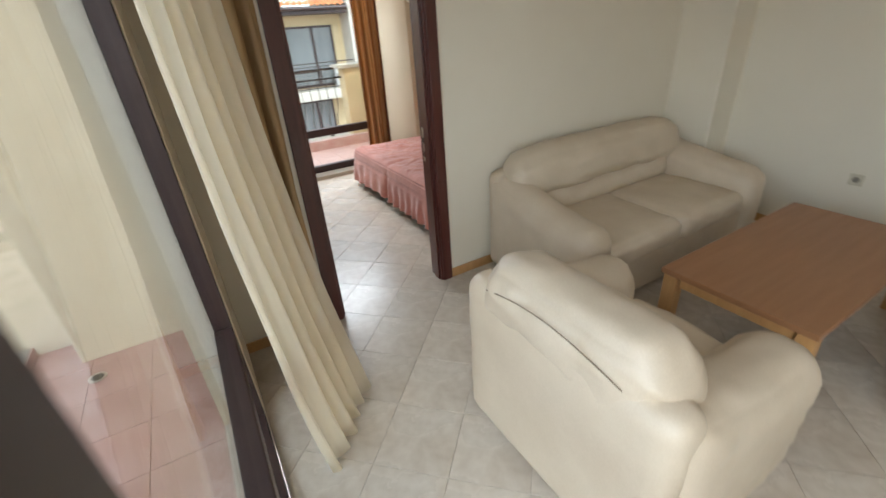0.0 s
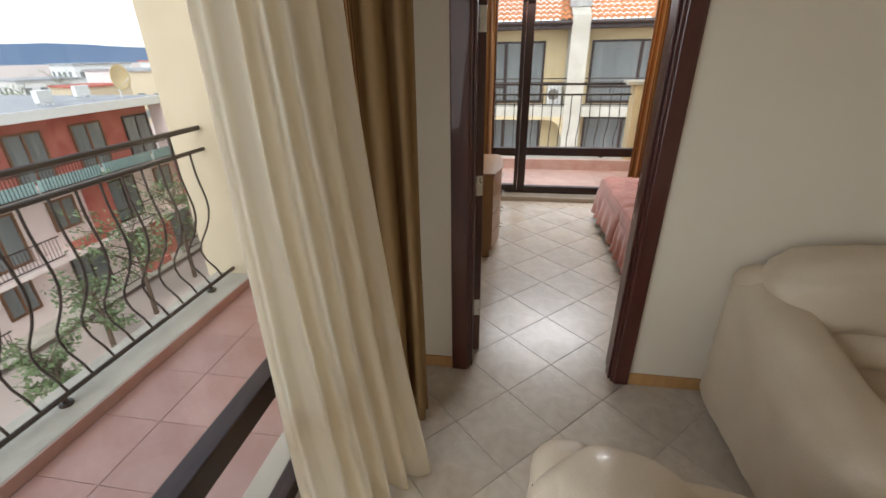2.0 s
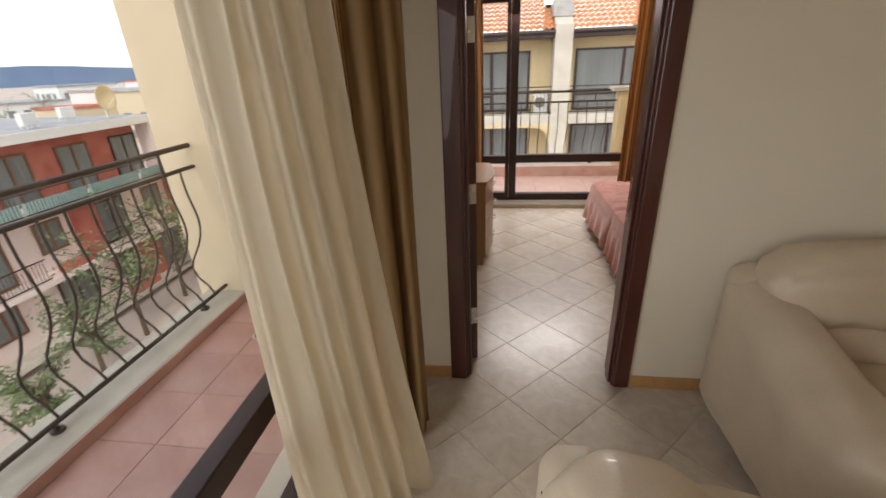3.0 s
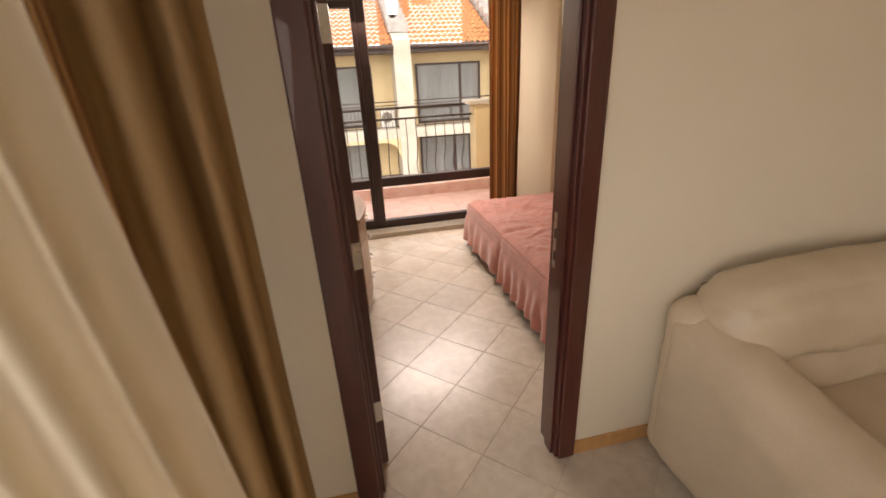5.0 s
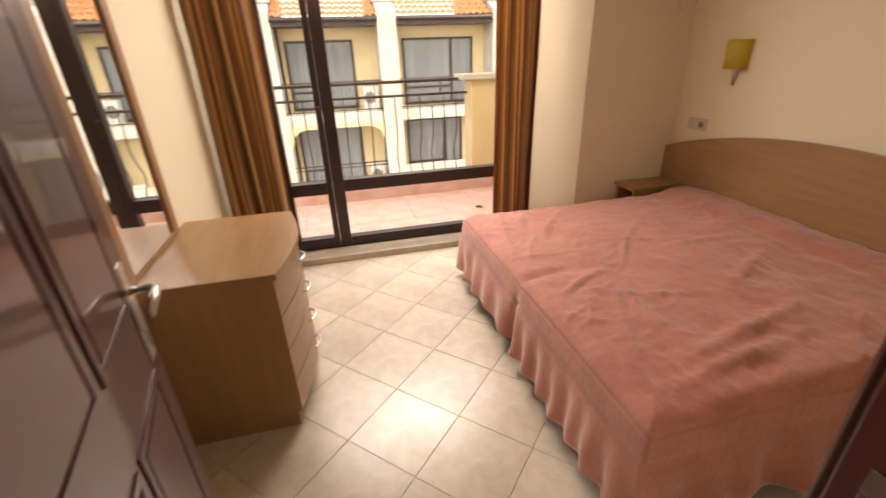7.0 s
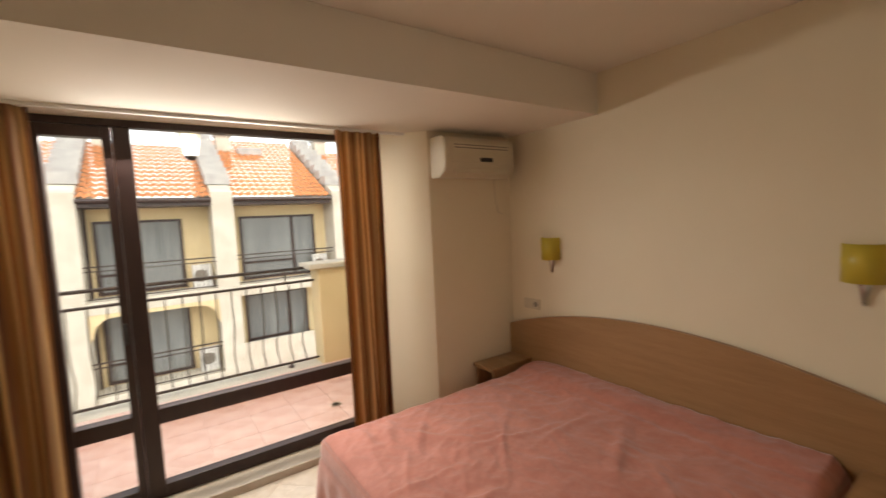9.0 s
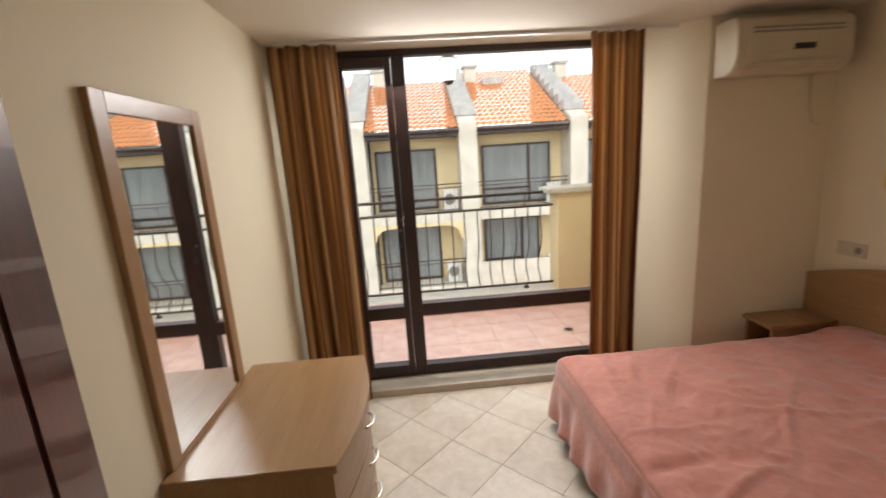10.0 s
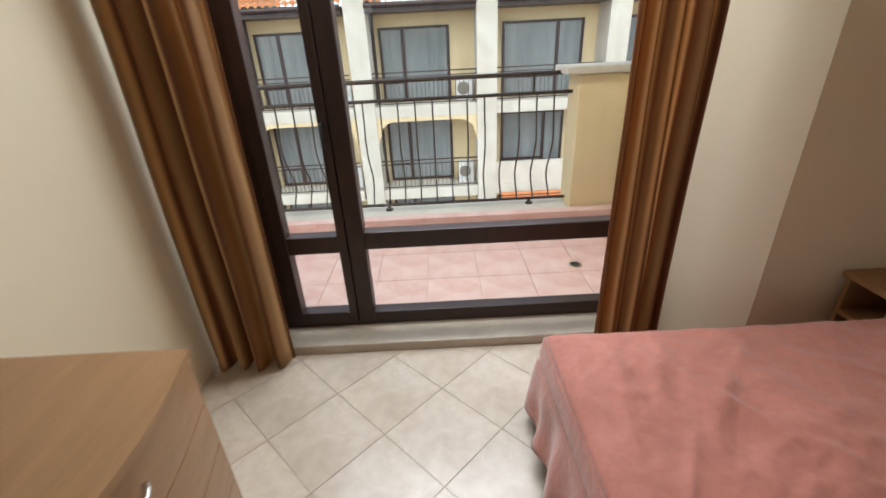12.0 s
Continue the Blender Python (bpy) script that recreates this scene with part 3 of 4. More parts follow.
# ---- seats ----
def sofa(name, w, d, seats, label, category, at, turn, group=""):
    """A leather seat, its front towards -y, its back along y = d / 2."""
    s = thing(name, at, label, category, group, turn)
    aw = 0.27
    back_y = d / 2

    def arm_shape(p):
        k = min(1, max(0, (p.y + d / 2) / d))
        if p.z > 0:
            p.z += 0.16 * k ** 2.2 - 0.02 * (1 - k)
        p.x *= 1 + 0.10 * max(0, 0.5 - abs(k - 0.15)) * (p.z > 0)
        return p

    part("base", soft(0, 0.0, 0.165, w - 0.10, d - 0.08, 0.29, 0.04, 10, crease=0.004), LEATHER, s, smooth=True)
    for i, sx in enumerate((-1, 1)):
        part("armrest", soft(sx * (w / 2 - aw / 2), -0.02, 0.325, aw, d - 0.04, 0.59, 0.12, 22, 0.012, 0.017, seed=i * 7 + w, shape=arm_shape), LEATHER, s, smooth=True)
    inner = w - 2 * aw + 0.05
    sw = inner / seats
    for i in range(seats):
        x = -inner / 2 + sw * (i + 0.5)
        part("seat_cushion", soft(x, -0.08, 0.365, sw - 0.006, d - 0.22, 0.17, 0.06, 20, 0.022, 0.019, seed=i * 5 + w), LEATHER, s, smooth=True)

    def lean(p):
        p.y += 0.10 * (p.z + 0.2)
        return p

    part("back_panel", soft(0, back_y - 0.09, 0.40, w - 0.06, 0.17, 0.74, 0.07, 18, 0.0, 0.006, seed=2), LEATHER, s, smooth=True)
    part("lumbar_cushion", soft(0, back_y - 0.22, 0.52, inner + 0.02, 0.22, 0.22, 0.10, 20, 0.015, 0.018, seed=w * 3, shape=lean), LEATHER, s, smooth=True)

    def crown(p):
        p.y += 0.08 * p.z
        # puckers where the cover is gathered into its seam
        gather = math.exp(-((abs(p.z) - 0.085) / 0.05) ** 2) * (0.4 + abs(noise.noise(Vector((p.x * 4, w, 2)))))
        p.y += math.copysign(0.011, p.y) * gather * math.sin(52 * p.x + 3 * noise.noise(Vector((p.x * 6, p.z * 4, w))))
        p.z -= 0.35 * max(0, abs(p.x) / (w / 2) - 0.55) ** 2
        return p

    part("back_cushion", soft(0, back_y - 0.165, 0.725, w - 0.20, 0.31, 0.33, 0.14, 26, 0.012, 0.024, seed=w * 5, shape=crown), LEATHER, s, "plump creased headrest cushion", smooth=True)
    part("back_seam", tube([(-w / 2 + 0.20 + (w - 0.40) * k / 16, back_y - 0.002 + 0.006 * math.sin(math.pi * k / 16), 0.775 + 0.05 * math.sin(math.pi * k / 16)) for k in range(17)], 0.002, 5), SEAM, s)
    for sx in (-1, 1):
        for sy in (-1, 1):
            part("foot", box(sx * (w / 2 - 0.12) - 0.03, sx * (w / 2 - 0.12) + 0.03, sy * (d / 2 - 0.1) - 0.03, sy * (d / 2 - 0.1) + 0.03, 0, 0.03), BLACK, s)
    return s


sofa("sofa", 1.94, 0.95, 2, "cream leather two-seat sofa against a cream wall", "sofa", (2.80, 1.70, 0), 0)
chair = sofa("armchair", 1.0, 0.90, 1, "cream leather armchair seen beside a low table", "armchair", (1.42, 0.66, 0), 90, "armchairs round the table")
tagged(copy_thing(chair, pose(2.95, -0.36, 0, 0, 0, 180)), "cream leather armchair opposite the sofa")

# ---- low table ----
table = thing("coffee_table", (2.80, 0.615, 0), "low wooden table with a reddish top and pale legs", "coffee table")
part("tabletop", box(-0.70, 0.70, -0.345, 0.345, 0.44, 0.47, bevel=0.004), CHERRY, table, "reddish brown laminate top")
for y in (-0.30, 0.30):
    part("apron", box(-0.60, 0.60, y - 0.011, y + 0.011, 0.37, 0.4395), BEECH, table)
for x in (-0.645, 0.645):
    part("apron", box(x - 0.011, x + 0.011, -0.255, 0.255, 0.37, 0.4395), BEECH, table)
    for y in (-0.30, 0.30):
        part("leg", box(x - 0.036, x + 0.036, y - 0.036, y + 0.036, 0, 0.4395, bevel=0.004), BEECH, table)


# ---- living room curtains ----
rail1 = thing("curtain_rail", (0.30, 0, 2.49), "white curtain rail under the ceiling", "curtain rail")
part("track", box(-0.03, 0.03, -2.2, 2.15, 0.0, 0.03, bevel=0.003), WHITEPL, rail1)
sheer = thing("sheer_curtain", (0, 0, 0), "white sheer curtain drawn aside in soft folds", "curtain")
cloth("cloth", SHEER, sheer, (0.172, 1.335), (0.385, 1.64), 0.015, 2.485, 6, 0.023, 3, flare=0.16, hem=0.38, per=20)
gold = thing("drape", (0, 0, 0), "gold and brown drape gathered against the wall", "curtain")
cloth("cloth", GOLD, gold, (0.29, 1.70), (0.56, 1.86), 0.015, 2.485, 4, 0.036, 8, flare=0.02, uvrep=2, per=20)
cloth("edging", STRIPE, gold, (0.40, 1.66), (0.42, 1.675), 0.02, 2.48, 1, 0.008, 5, flare=0.02, per=8)


# ---- bedroom ----
def bedspread():
    """The cover: a flat top with long wrinkles, and a pleated skirt on three sides."""
    x0, x1, y0, y1, zt = 1.80, 3.522, 2.86, 4.70, 0.455
    bm = bmesh.new()
    nx, ny, nd = 130, 140, 18
    rr = random.Random(12)
    ridges = [(rr.uniform(1.9, 3.2), rr.uniform(2.95, 4.6), rr.uniform(0, 3.14), rr.uniform(0.12, 0.38), rr.uniform(0.004, 0.012), rr.uniform(0.012, 0.024)) for _ in range(30)]

    def top(x, y):
        w = 0.014 * noise.noise(Vector((x * 2.2, y * 2.2, 0))) + 0.005 * noise.noise(Vector((x * 8, y * 6, 4))) + 0.004 * noise.noise(Vector((x * 17, y * 15, 6))) + 0.009 * noise.noise(Vector((x * 3 + y * 5, y * 2.5 - x * 5, 3)))
        q = noise.noise(Vector((x * 5.5 + 0.6 * y, y * 9 - 2 * x, 11)))
        w += 0.009 * max(0, 1 - 5 * abs(q)) ** 2 * (0.5 + noise.noise(Vector((x * 1.7, y * 1.7, 21))))
        q = noise.noise(Vector((x * 12 - 3 * y, y * 8 + 2 * x, 17)))
        w += 0.005 * max(0, 1 - 4 * abs(q)) ** 2
        w += 0.030 * math.exp(-((y - 3.15 - 0.10 * math.sin(2.6 * x)) / 0.035) ** 2) * max(0, 1 - abs(x - 2.45) / 0.5)
        w += 0.026 * math.exp(-((y - 3.02 - 0.16 * (x - 2.2)) / 0.03) ** 2) * max(0, 1 - abs(x - 2.3) / 0.4)
        w += 0.020 * math.exp(-(((y - 3.62) - 0.5 * (x - 3.0)) / 0.04) ** 2) * max(0, 1 - abs(x - 2.9) / 0.4)
        w -= 0.024 * math.exp(-((y - 3.78) / 0.03) ** 2) * max(0, 1 - (x - x0) / 0.5)
        w += 0.035 / (1 + math.exp(-(x - 3.30 - 0.03 * math.sin(4 * y)) / 0.018)) + 0.008 * math.exp(-((x - 3.24) / 0.03) ** 2)
        for cx, cy, an, ln, hh, wd in ridges:
            u = (x - cx) * math.cos(an) + (y - cy) * math.sin(an)
            if abs(u) < ln:
                v = (y - cy) * math.cos(an) - (x - cx) * math.sin(an) + 0.25 * u * u
                if abs(v) < 3 * wd:
                    w += hh * math.exp(-(v / wd) ** 2) * (1 - (u / ln) ** 2)
        e = min(x - x0, y - y0, y1 - y)
        return zt + w * min(1, max(0, e / 0.06)) - 0.04 * max(0, 1 - e / 0.07) ** 2

    g = [[bm.verts.new((x0 + (x1 - x0) * i / nx, y0 + (y1 - y0) * j / ny, top(x0 + (x1 - x0) * i / nx, y0 + (y1 - y0) * j / ny))) for j in range(ny + 1)] for i in range(nx + 1)]
    for i in range(nx):
        for j in range(ny):
            bm.faces.new((g[i][j], g[i + 1][j], g[i + 1][j + 1], g[i][j + 1]))
    bm.faces.index_update()
    ring = [g[i][0] for i in range(nx, -1, -1)] + [g[0][j] for j in range(1, ny + 1)] + [g[i][ny] for i in range(1, nx + 1)]
    length, prev, last = 0.0, ring, None
    for k in range(1, nd + 1):
        h = k / nd
        cur, s = [], 0.0
        for i, v in enumerate(ring):
            if i:
                s += (ring[i].co - ring[i - 1].co).length
            c = v.co
            if i <= nx:
                n = Vector((0, -1, 0))
            elif i <= nx + ny:
                n = Vector((-1, 0, 0))
            else:
                n = Vector((0, 1, 0))
            for q in (nx, nx + ny):
                t = (i - q) / 7
                if abs(t) < 1:
                    a, b = (Vector((0, -1, 0)), Vector((-1, 0, 0))) if q == nx else (Vector((-1, 0, 0)), Vector((0, 1, 0)))
                    n = (a * (1 - t) + b * (1 + t)).normalized()
            ruffle = max(0, h - 0.30)
            fold = math.sin(s * 40 + 3.5 * math.sin(s * 3.1) + 2 * h) * (0.016 + 0.02 * noise.noise(Vector((s * 3, 0, 9)))) * ruffle * 1.3 + 0.055 * ruffle * noise.noise(Vector((s * 5, h * 2, 7)))
            sway = 0.018 * noise.noise(Vector((s * 2.2, h * 1.5, 1))) * h
            gap = 0.05 * math.exp(-((c.y - 3.78) / 0.03) ** 2) * h if nx < i <= nx + ny else 0
            p = c + n * (0.018 * math.sin(h * 1.6) + fold + sway - gap + 0.035 * h)
            p.z = c.z - (c.z - 0.085 - 0.03 * noise.noise(Vector((s * 1.5, 0, 5)))) * h
            if k == 5:
                p -= n * 0.008
            cur.append(bm.verts.new(p))
        for i in range(len(ring) - 1):
            bm.faces.new((prev[i], prev[i + 1], cur[i + 1], cur[i]))
        prev = cur
    bm.faces.index_update()
    cover = thing("bedspread", (0, 0, 0), "salmon pink velour bedspread, creased, with a gathered skirt on the bed", "bedspread")
    top_faces = nx * ny
    for name, keep_top in (("top_panel", True), ("gathered_skirt", False)):
        c = bm.copy()
        c.faces.ensure_lookup_table()
        bmesh.ops.delete(c, geom=[f for f in c.faces if (f.index < top_faces) != keep_top], context="FACES")
        ob = part(name, c, COVER, cover, smooth=True)
        th = ob.modifiers.new("thickness", "SOLIDIFY")
        th.thickness, th.offset = 0.006, -1
    bm.free()
    return cover


bed = thing("double_bed", (2.65, 3.78, 0), "double bed with a wide curved oak headboard", "bed")
part("bed_base", box(-0.80, 0.86, -0.88, 0.88, 0.10, 0.26, bevel=0.01), OAK, bed)
for y in (-0.445, 0.445):
    part("mattress", box(-0.82, 0.86, y - 0.44, y + 0.44, 0.2605, 0.425, bevel=0.035), MATTRESS, bed)
for x in (-0.68, 0.75):
    for y in (-0.78, 0.78):
        part("leg", tube([(x, y, 0), (x, y, 0.10)], 0.03, 12), BLACK, bed)
bm = bmesh.new()
nb = 40
hv = []
for k in range(nb + 1):
    s = k / nb
    y = -1.20 + 2.40 * s
    z = 0.72 + 0.205 * (1 - (2 * s - 1) ** 2)
    hv.append([bm.verts.new((x, y, zz)) for x, zz in ((0.875, 0.02), (0.905, 0.02), (0.905, z), (0.875, z))])
for a, b in zip(hv, hv[1:]):
    for i in range(4):
        bm.faces.new((a[i], a[(i + 1) % 4], b[(i + 1) % 4], b[i]))
bm.faces.new(hv[0])
bm.faces.new(hv[-1])
part("headboard", bm, OAKTOP, bed, "arched oak laminate headboard")
bedspread()

for y0, y1 in ((4.735, 4.96), (2.45, 2.82)):
    ns = thing("nightstand", (3.30, (y0 + y1) / 2, 0), "small oak laminate night stand beside the headboard", "nightstand", "nightstands")
    hw = (y1 - y0) / 2
    part("top", box(-0.19, 0.245, -hw, hw, 0.455, 0.48, bevel=0.003), OAKTOP, ns)
    part("side_panel", box(-0.17, 0.24, -hw + 0.01, -hw + 0.028, 0, 0.4545), OAK, ns)
    part("side_panel", box(-0.17, 0.24, hw - 0.028, hw - 0.01, 0, 0.4545), OAK, ns)
    part("shelf", box(-0.17, 0.24, -hw + 0.0285, hw - 0.0285, 0.28, 0.30), OAK, ns)
    part("back_panel", box(0.23, 0.24, -hw + 0.0285, hw - 0.0285, 0.02, 0.279), OAK, ns)


def dresser():
    """A chest of four bowed drawers."""
    x0, x1, y0, y1, zt = BL + 0.005, 0.775, 3.615, 4.335, 0.727
    d = thing("dresser", (0, 0, 0), "oak laminate chest of drawers with a bowed front", "chest of drawers")

    def bowed(bm, ins, z0, z1, back, bevel=0.0):
        n = 18
        lo, hi = [], []
        ring = []
        for k in range(n + 1):
            s = k / n
            ring.append((x1 - ins + 0.055 * math.sin(math.pi * s), y0 + ins * 0.6 + (y1 - y0 - 1.2 * ins) * s))
        ring += [(back, y1 - ins * 0.6), (back, y0 + ins * 0.6)]
        lo = [bm.verts.new((x, y, z0)) for x, y in ring]
        hi = [bm.verts.new((x, y, z1)) for x, y in ring]
        bm.faces.new(lo)
        top = bm.faces.new(hi)
        for i in range(len(ring)):
            bm.faces.new((lo[i], lo[(i + 1) % len(ring)], hi[(i + 1) % len(ring)], hi[i]))
        if bevel:
            bmesh.ops.bevel(bm, geom=list(top.edges), offset=bevel, segments=2, affect="EDGES")
        return bm

    part("top", bowed(bmesh.new(), 0.0, 0.702, zt, x0, 0.003), OAKTOP, d)
    for ya, yb in ((y0 + 0.002, y0 + 0.020), (y1 - 0.020, y1 - 0.002)):
        part("side_panel", boxes([(x0, x1 - 0.012, ya, yb, 0.07, 0.7015), (x0, x1 - 0.03, ya, yb, 0, 0.07)]), OAK, d)
    part("carcass", bowed(bmesh.new(), 0.045, 0.07, 0.70, x0), OAK, d)
    part("plinth", box(x0 + 0.02, x1 - 0.04, y0 + 0.021, y1 - 0.021, 0, 0.069), OAK, d)
    for k in range(4):
        z0 = 0.078 + k * 0.1555
        dr = part("drawer_front", bowed(bmesh.new(), 0.012, z0, z0 + 0.150, x1 - 0.03), OAKTOP, d)
        pts = []
        for a in range(9):
            s = math.pi * a / 8
            pts.append((x1 + 0.040 + 0.028 * math.sin(s), (y0 + y1) / 2 - 0.05 * math.cos(s), z0 + 0.085))
        part("handle", tube(pts, 0.005, 8), CHROME, dr, "curved nickel bow handle", smooth=True)
    return d


dresser()

mir = thing("wall_mirror", (BL, 0, 0), "tall mirror in an oak frame standing on the dresser", "mirror")
MY0, MY1, MZ0, MZ1 = 3.66, 4.205, 0.728, 1.80
for y0, y1 in ((MY0, MY0 + 0.055), (MY1 - 0.055, MY1)):
    part("frame_stile", box(0.001, 0.022, y0, y1, MZ0, MZ1, bevel=0.002), OAK, mir)
part("frame_rail", box(0.001, 0.022, MY0 + 0.0552, MY1 - 0.0552, MZ1 - 0.055, MZ1, bevel=0.002), OAKTOP, mir)
part("frame_rail", box(0.001, 0.022, MY0 + 0.0552, MY1 - 0.0552, MZ0, MZ0 + 0.02, bevel=0.002), OAKTOP, mir)
part("mirror_glass", box(0.004, 0.012, MY0 + 0.05, MY1 - 0.05, MZ0 + 0.015, MZ1 - 0.05), MIRROR, mir)

for nm, a, b, seed in (("left", (0.31, 5.105), (0.68, 5.115), 11), ("right", (2.15, 5.11), (2.46, 5.11), 17)):
    cu = thing("striped_curtain", (0, 0, 0), "brown and gold striped curtain gathered beside the window", "curtain", "bedroom curtains")
    cloth("cloth", STRIPE, cu, a, b, 0.012, SOFFIT - 0.02, 4, 0.042, seed, uvrep=2.4, per=22)
rail2 = thing("curtain_rail", (0, 5.11, SOFFIT - 0.004), "slim white curtain rail on the beam", "curtain rail")
part("track", box(BL + 0.02, 2.76, -0.012, 0.012, -0.014, 0.003), WHITEPL, rail2)


def sconce(y):
    s = thing("wall_sconce", (BR, y, 1.18), "wall lamp with a yellow frosted glass shade", "wall lamp", "wall lamps over the bed")
    part("bracket", tube([(-0.012, 0, 0.0), (-0.012, 0, 0.09), (-0.012, 0, 0.14)], [0.006, 0.02, 0.026], 12), CHROME, s, "tapered nickel bracket", smooth=True)
    part("arm", tube([(-0.012, 0, 0.11), (-0.05, 0, 0.12), (-0.06, 0, 0.145)], 0.007), CHROME, s, smooth=True)
    bm = bmesh.new()
    n = 14
    rows = []
    for r in (0.078, 0.074):
        rows.append([[bm.verts.new((-r * math.sin(math.pi * k / n) * 1.0 - 0.006, -r * math.cos(math.pi * k / n), z)) for k in range(n + 1)] for z in (0.10, 0.265)])
    for lay in rows:
        for k in range(n):
            bm.faces.new((lay[0][k], lay[0][k + 1], lay[1][k + 1], lay[1][k]))
    for z in (0, 1):
        for k in range(n):
            bm.faces.new((rows[0][z][k], rows[0][z][k + 1], rows[1][z][k + 1], rows[1][z][k]))
    part("shade", bm, YGLASS, s, "yellow half-round glass shade", smooth=True)


sconce(4.53)
sconce(2.84)


def outlet(name, m, label, pair):
    o = thing(name, (0, 0, 0), label, "socket")
    o.matrix_basis = m
    n = 2 if pair else 1
    for k in range(n):
        x = (k - (n - 1) / 2) * 0.083
        pl = part("cover_plate", box(x - 0.041, x + 0.041, -0.041, 0.041, 0, 0.009, bevel=0.003), PLASTIC, o)
        if k == n - 1:
            part("socket_well", tube([(x, 0, 0.0091), (x, 0, 0.0102)], 0.021, 16), PLASTIC_D, pl)
        else:
            part("rocker", box(x - 0.028, x + 0.028, -0.028, 0.028, 0.0092, 0.0125, bevel=0.002), PLASTIC, pl)


EAST = Matrix.Rotation(radians(-90), 4, "Z") @ Matrix.Rotation(radians(90), 4, "X")
outlet("wall_socket", Matrix.Translation((BR, 4.75, 0.91)) @ EAST, "ivory switch and socket above the night stand", True)
outlet("wall_socket", Matrix.Translation((BR, 2.62, 0.91)) @ EAST, "ivory switch and socket above the headboard", True)
outlet("wall_socket", Matrix.Translation((XR, 0.86, 0.50)) @ EAST, "ivory socket low on the living room wall", False)


def indoor_ac():
    a = thing("air_conditioner", (3.125, 4.97, 1.915), "ivory split air conditioner on the wall under the beam", "air conditioner")
    bm = bmesh.new()
    prof = [(0, 0.0), (-0.12, 0.0), (-0.175, 0.035), (-0.19, 0.08), (-0.185, 0.24), (-0.165, 0.275), (-0.12, 0.285), (0, 0.285)]
    l = [bm.verts.new((-0.325, y, z)) for y, z in prof]
    r = [bm.verts.new((0.325, y, z)) for y, z in prof]
    for i in range(len(prof)):
        j = (i + 1) % len(prof)
        bm.faces.new((l[i], l[j], r[j], r[i]))
    bm.faces.new(l)
    bm.faces.new(r)
    bmesh.ops.bevel(bm, geom=bm.edges[:], offset=0.006, segments=2, affect="EDGES")
    part("casing", bm, PLASTIC, a)
    part("front_panel", box(-0.27, 0.27, -0.196, -0.184, 0.09, 0.235, bevel=0.004), PLASTIC, a)
    for z in (0.195, 0.215):
        part("intake_slot", box(-0.25, 0.25, -0.1975, -0.1962, z, z + 0.008), PLASTIC_D, a)
    part("air_vane", box(-0.25, 0.25, -0.1975, -0.178, 0.02, 0.05, bevel=0.003), PLASTIC, a)
    part("display", box(-0.02, 0.10, -0.198, -0.1962, 0.105, 0.135, bevel=0.0005), BLACK, a, "small dark display")
    part("cable", tube([(0.27, -0.01, 0.0), (0.275, -0.012, -0.15), (0.30, -0.012, -0.26), (0.345, -0.012, -0.28)], 0.004, 6), PLASTIC, a, smooth=True)


indoor_ac()


def outdoor_ac(name, at, turn, label, group="", leg=0.0):
    a = thing(name, at, label, "air conditioner", group, turn)
    part("casing", box(-0.39, 0.39, -0.14, 0.14, 0.14, 0.68, bevel=0.015), WHITEPL, a)
    bm = tube([(-0.10, -0.1405, 0.41), (-0.10, -0.147, 0.41)], 0.21, 28)
    part("fan_grille", bm, PLASTIC_D, a)
    for k in range(4):
        rr = 0.05 + 0.05 * k
        part("grille_ring", tube([(-0.10 + rr * math.cos(t), -0.150, 0.41 + rr * math.sin(t)) for t in [2 * math.pi * i / 24 for i in range(25)]], 0.003, 5), WHITEPL, a)
    for x in (-0.28, 0.28):
        part("bracket", boxes([(x - 0.018, x + 0.018, -0.16, 0.16, 0.11, 0.138), (x - 0.018, x + 0.018, -0.16, -0.125, -leg, 0.109), (x - 0.018, x + 0.018, 0.125, 0.16, -leg, 0.109)]), WHITEPL, a)
    return a


outdoor_ac("outdoor_unit", (3.20, 6.32, 0.17), 0, "white outdoor air conditioning unit on the terrace", leg=0.12)


# ---- lantern over the terrace ----
whole("terrace_overhang", box(-1.6, 4.6, 5.605, 6.2, 2.50, 2.62), WHITE, "white rendered overhang above the terrace", "overhang", "structure")
lan = thing("wall_lantern", (1.40, 6.05, 2.17), "black hanging lantern with pale glass on the terrace", "lantern")
part("stem", tube([(0, 0, 0.20), (0, 0, 0.32)], 0.008), BLACK, lan)
part("cap", tube([(0, 0, 0.16), (0, 0, 0.20)], [0.085, 0.012], 6), BLACK, lan)
part("lamp_glass", tube([(0, 0, 0.0), (0, 0, 0.158)], [0.045, 0.075], 6), WHITEPL, lan, "pale tapered lantern glass")
part("base", tube([(0, 0, -0.03), (0, 0, -0.001)], [0.02, 0.048], 6), BLACK, lan)

# ---- terraced house across the yard ----
KX, CX, CZ, FACE = 1.4, 1.25, 1.52, 18.44


def fx(x):
    return CX + KX * (x - CX)


def fz(z):
    return CZ + KX * (z - CZ)


GROUND = -9.5
house = thing("terraced_house", (0, 0, 0), "yellow rendered terraced house with orange tiled roofs and balconies", "house")
part("wall", box(fx(-9.6), fx(10.6), FACE, FACE + 9, GROUND, fz(2.30)), YELLOW, house)
FRONT = FACE - 1.0
BAYS = [(-8.8, 0), (-6.0, 1), (-3.2, 0), (-0.4, 1), (2.35, 2), (5.15, 1), (7.95, 0)]


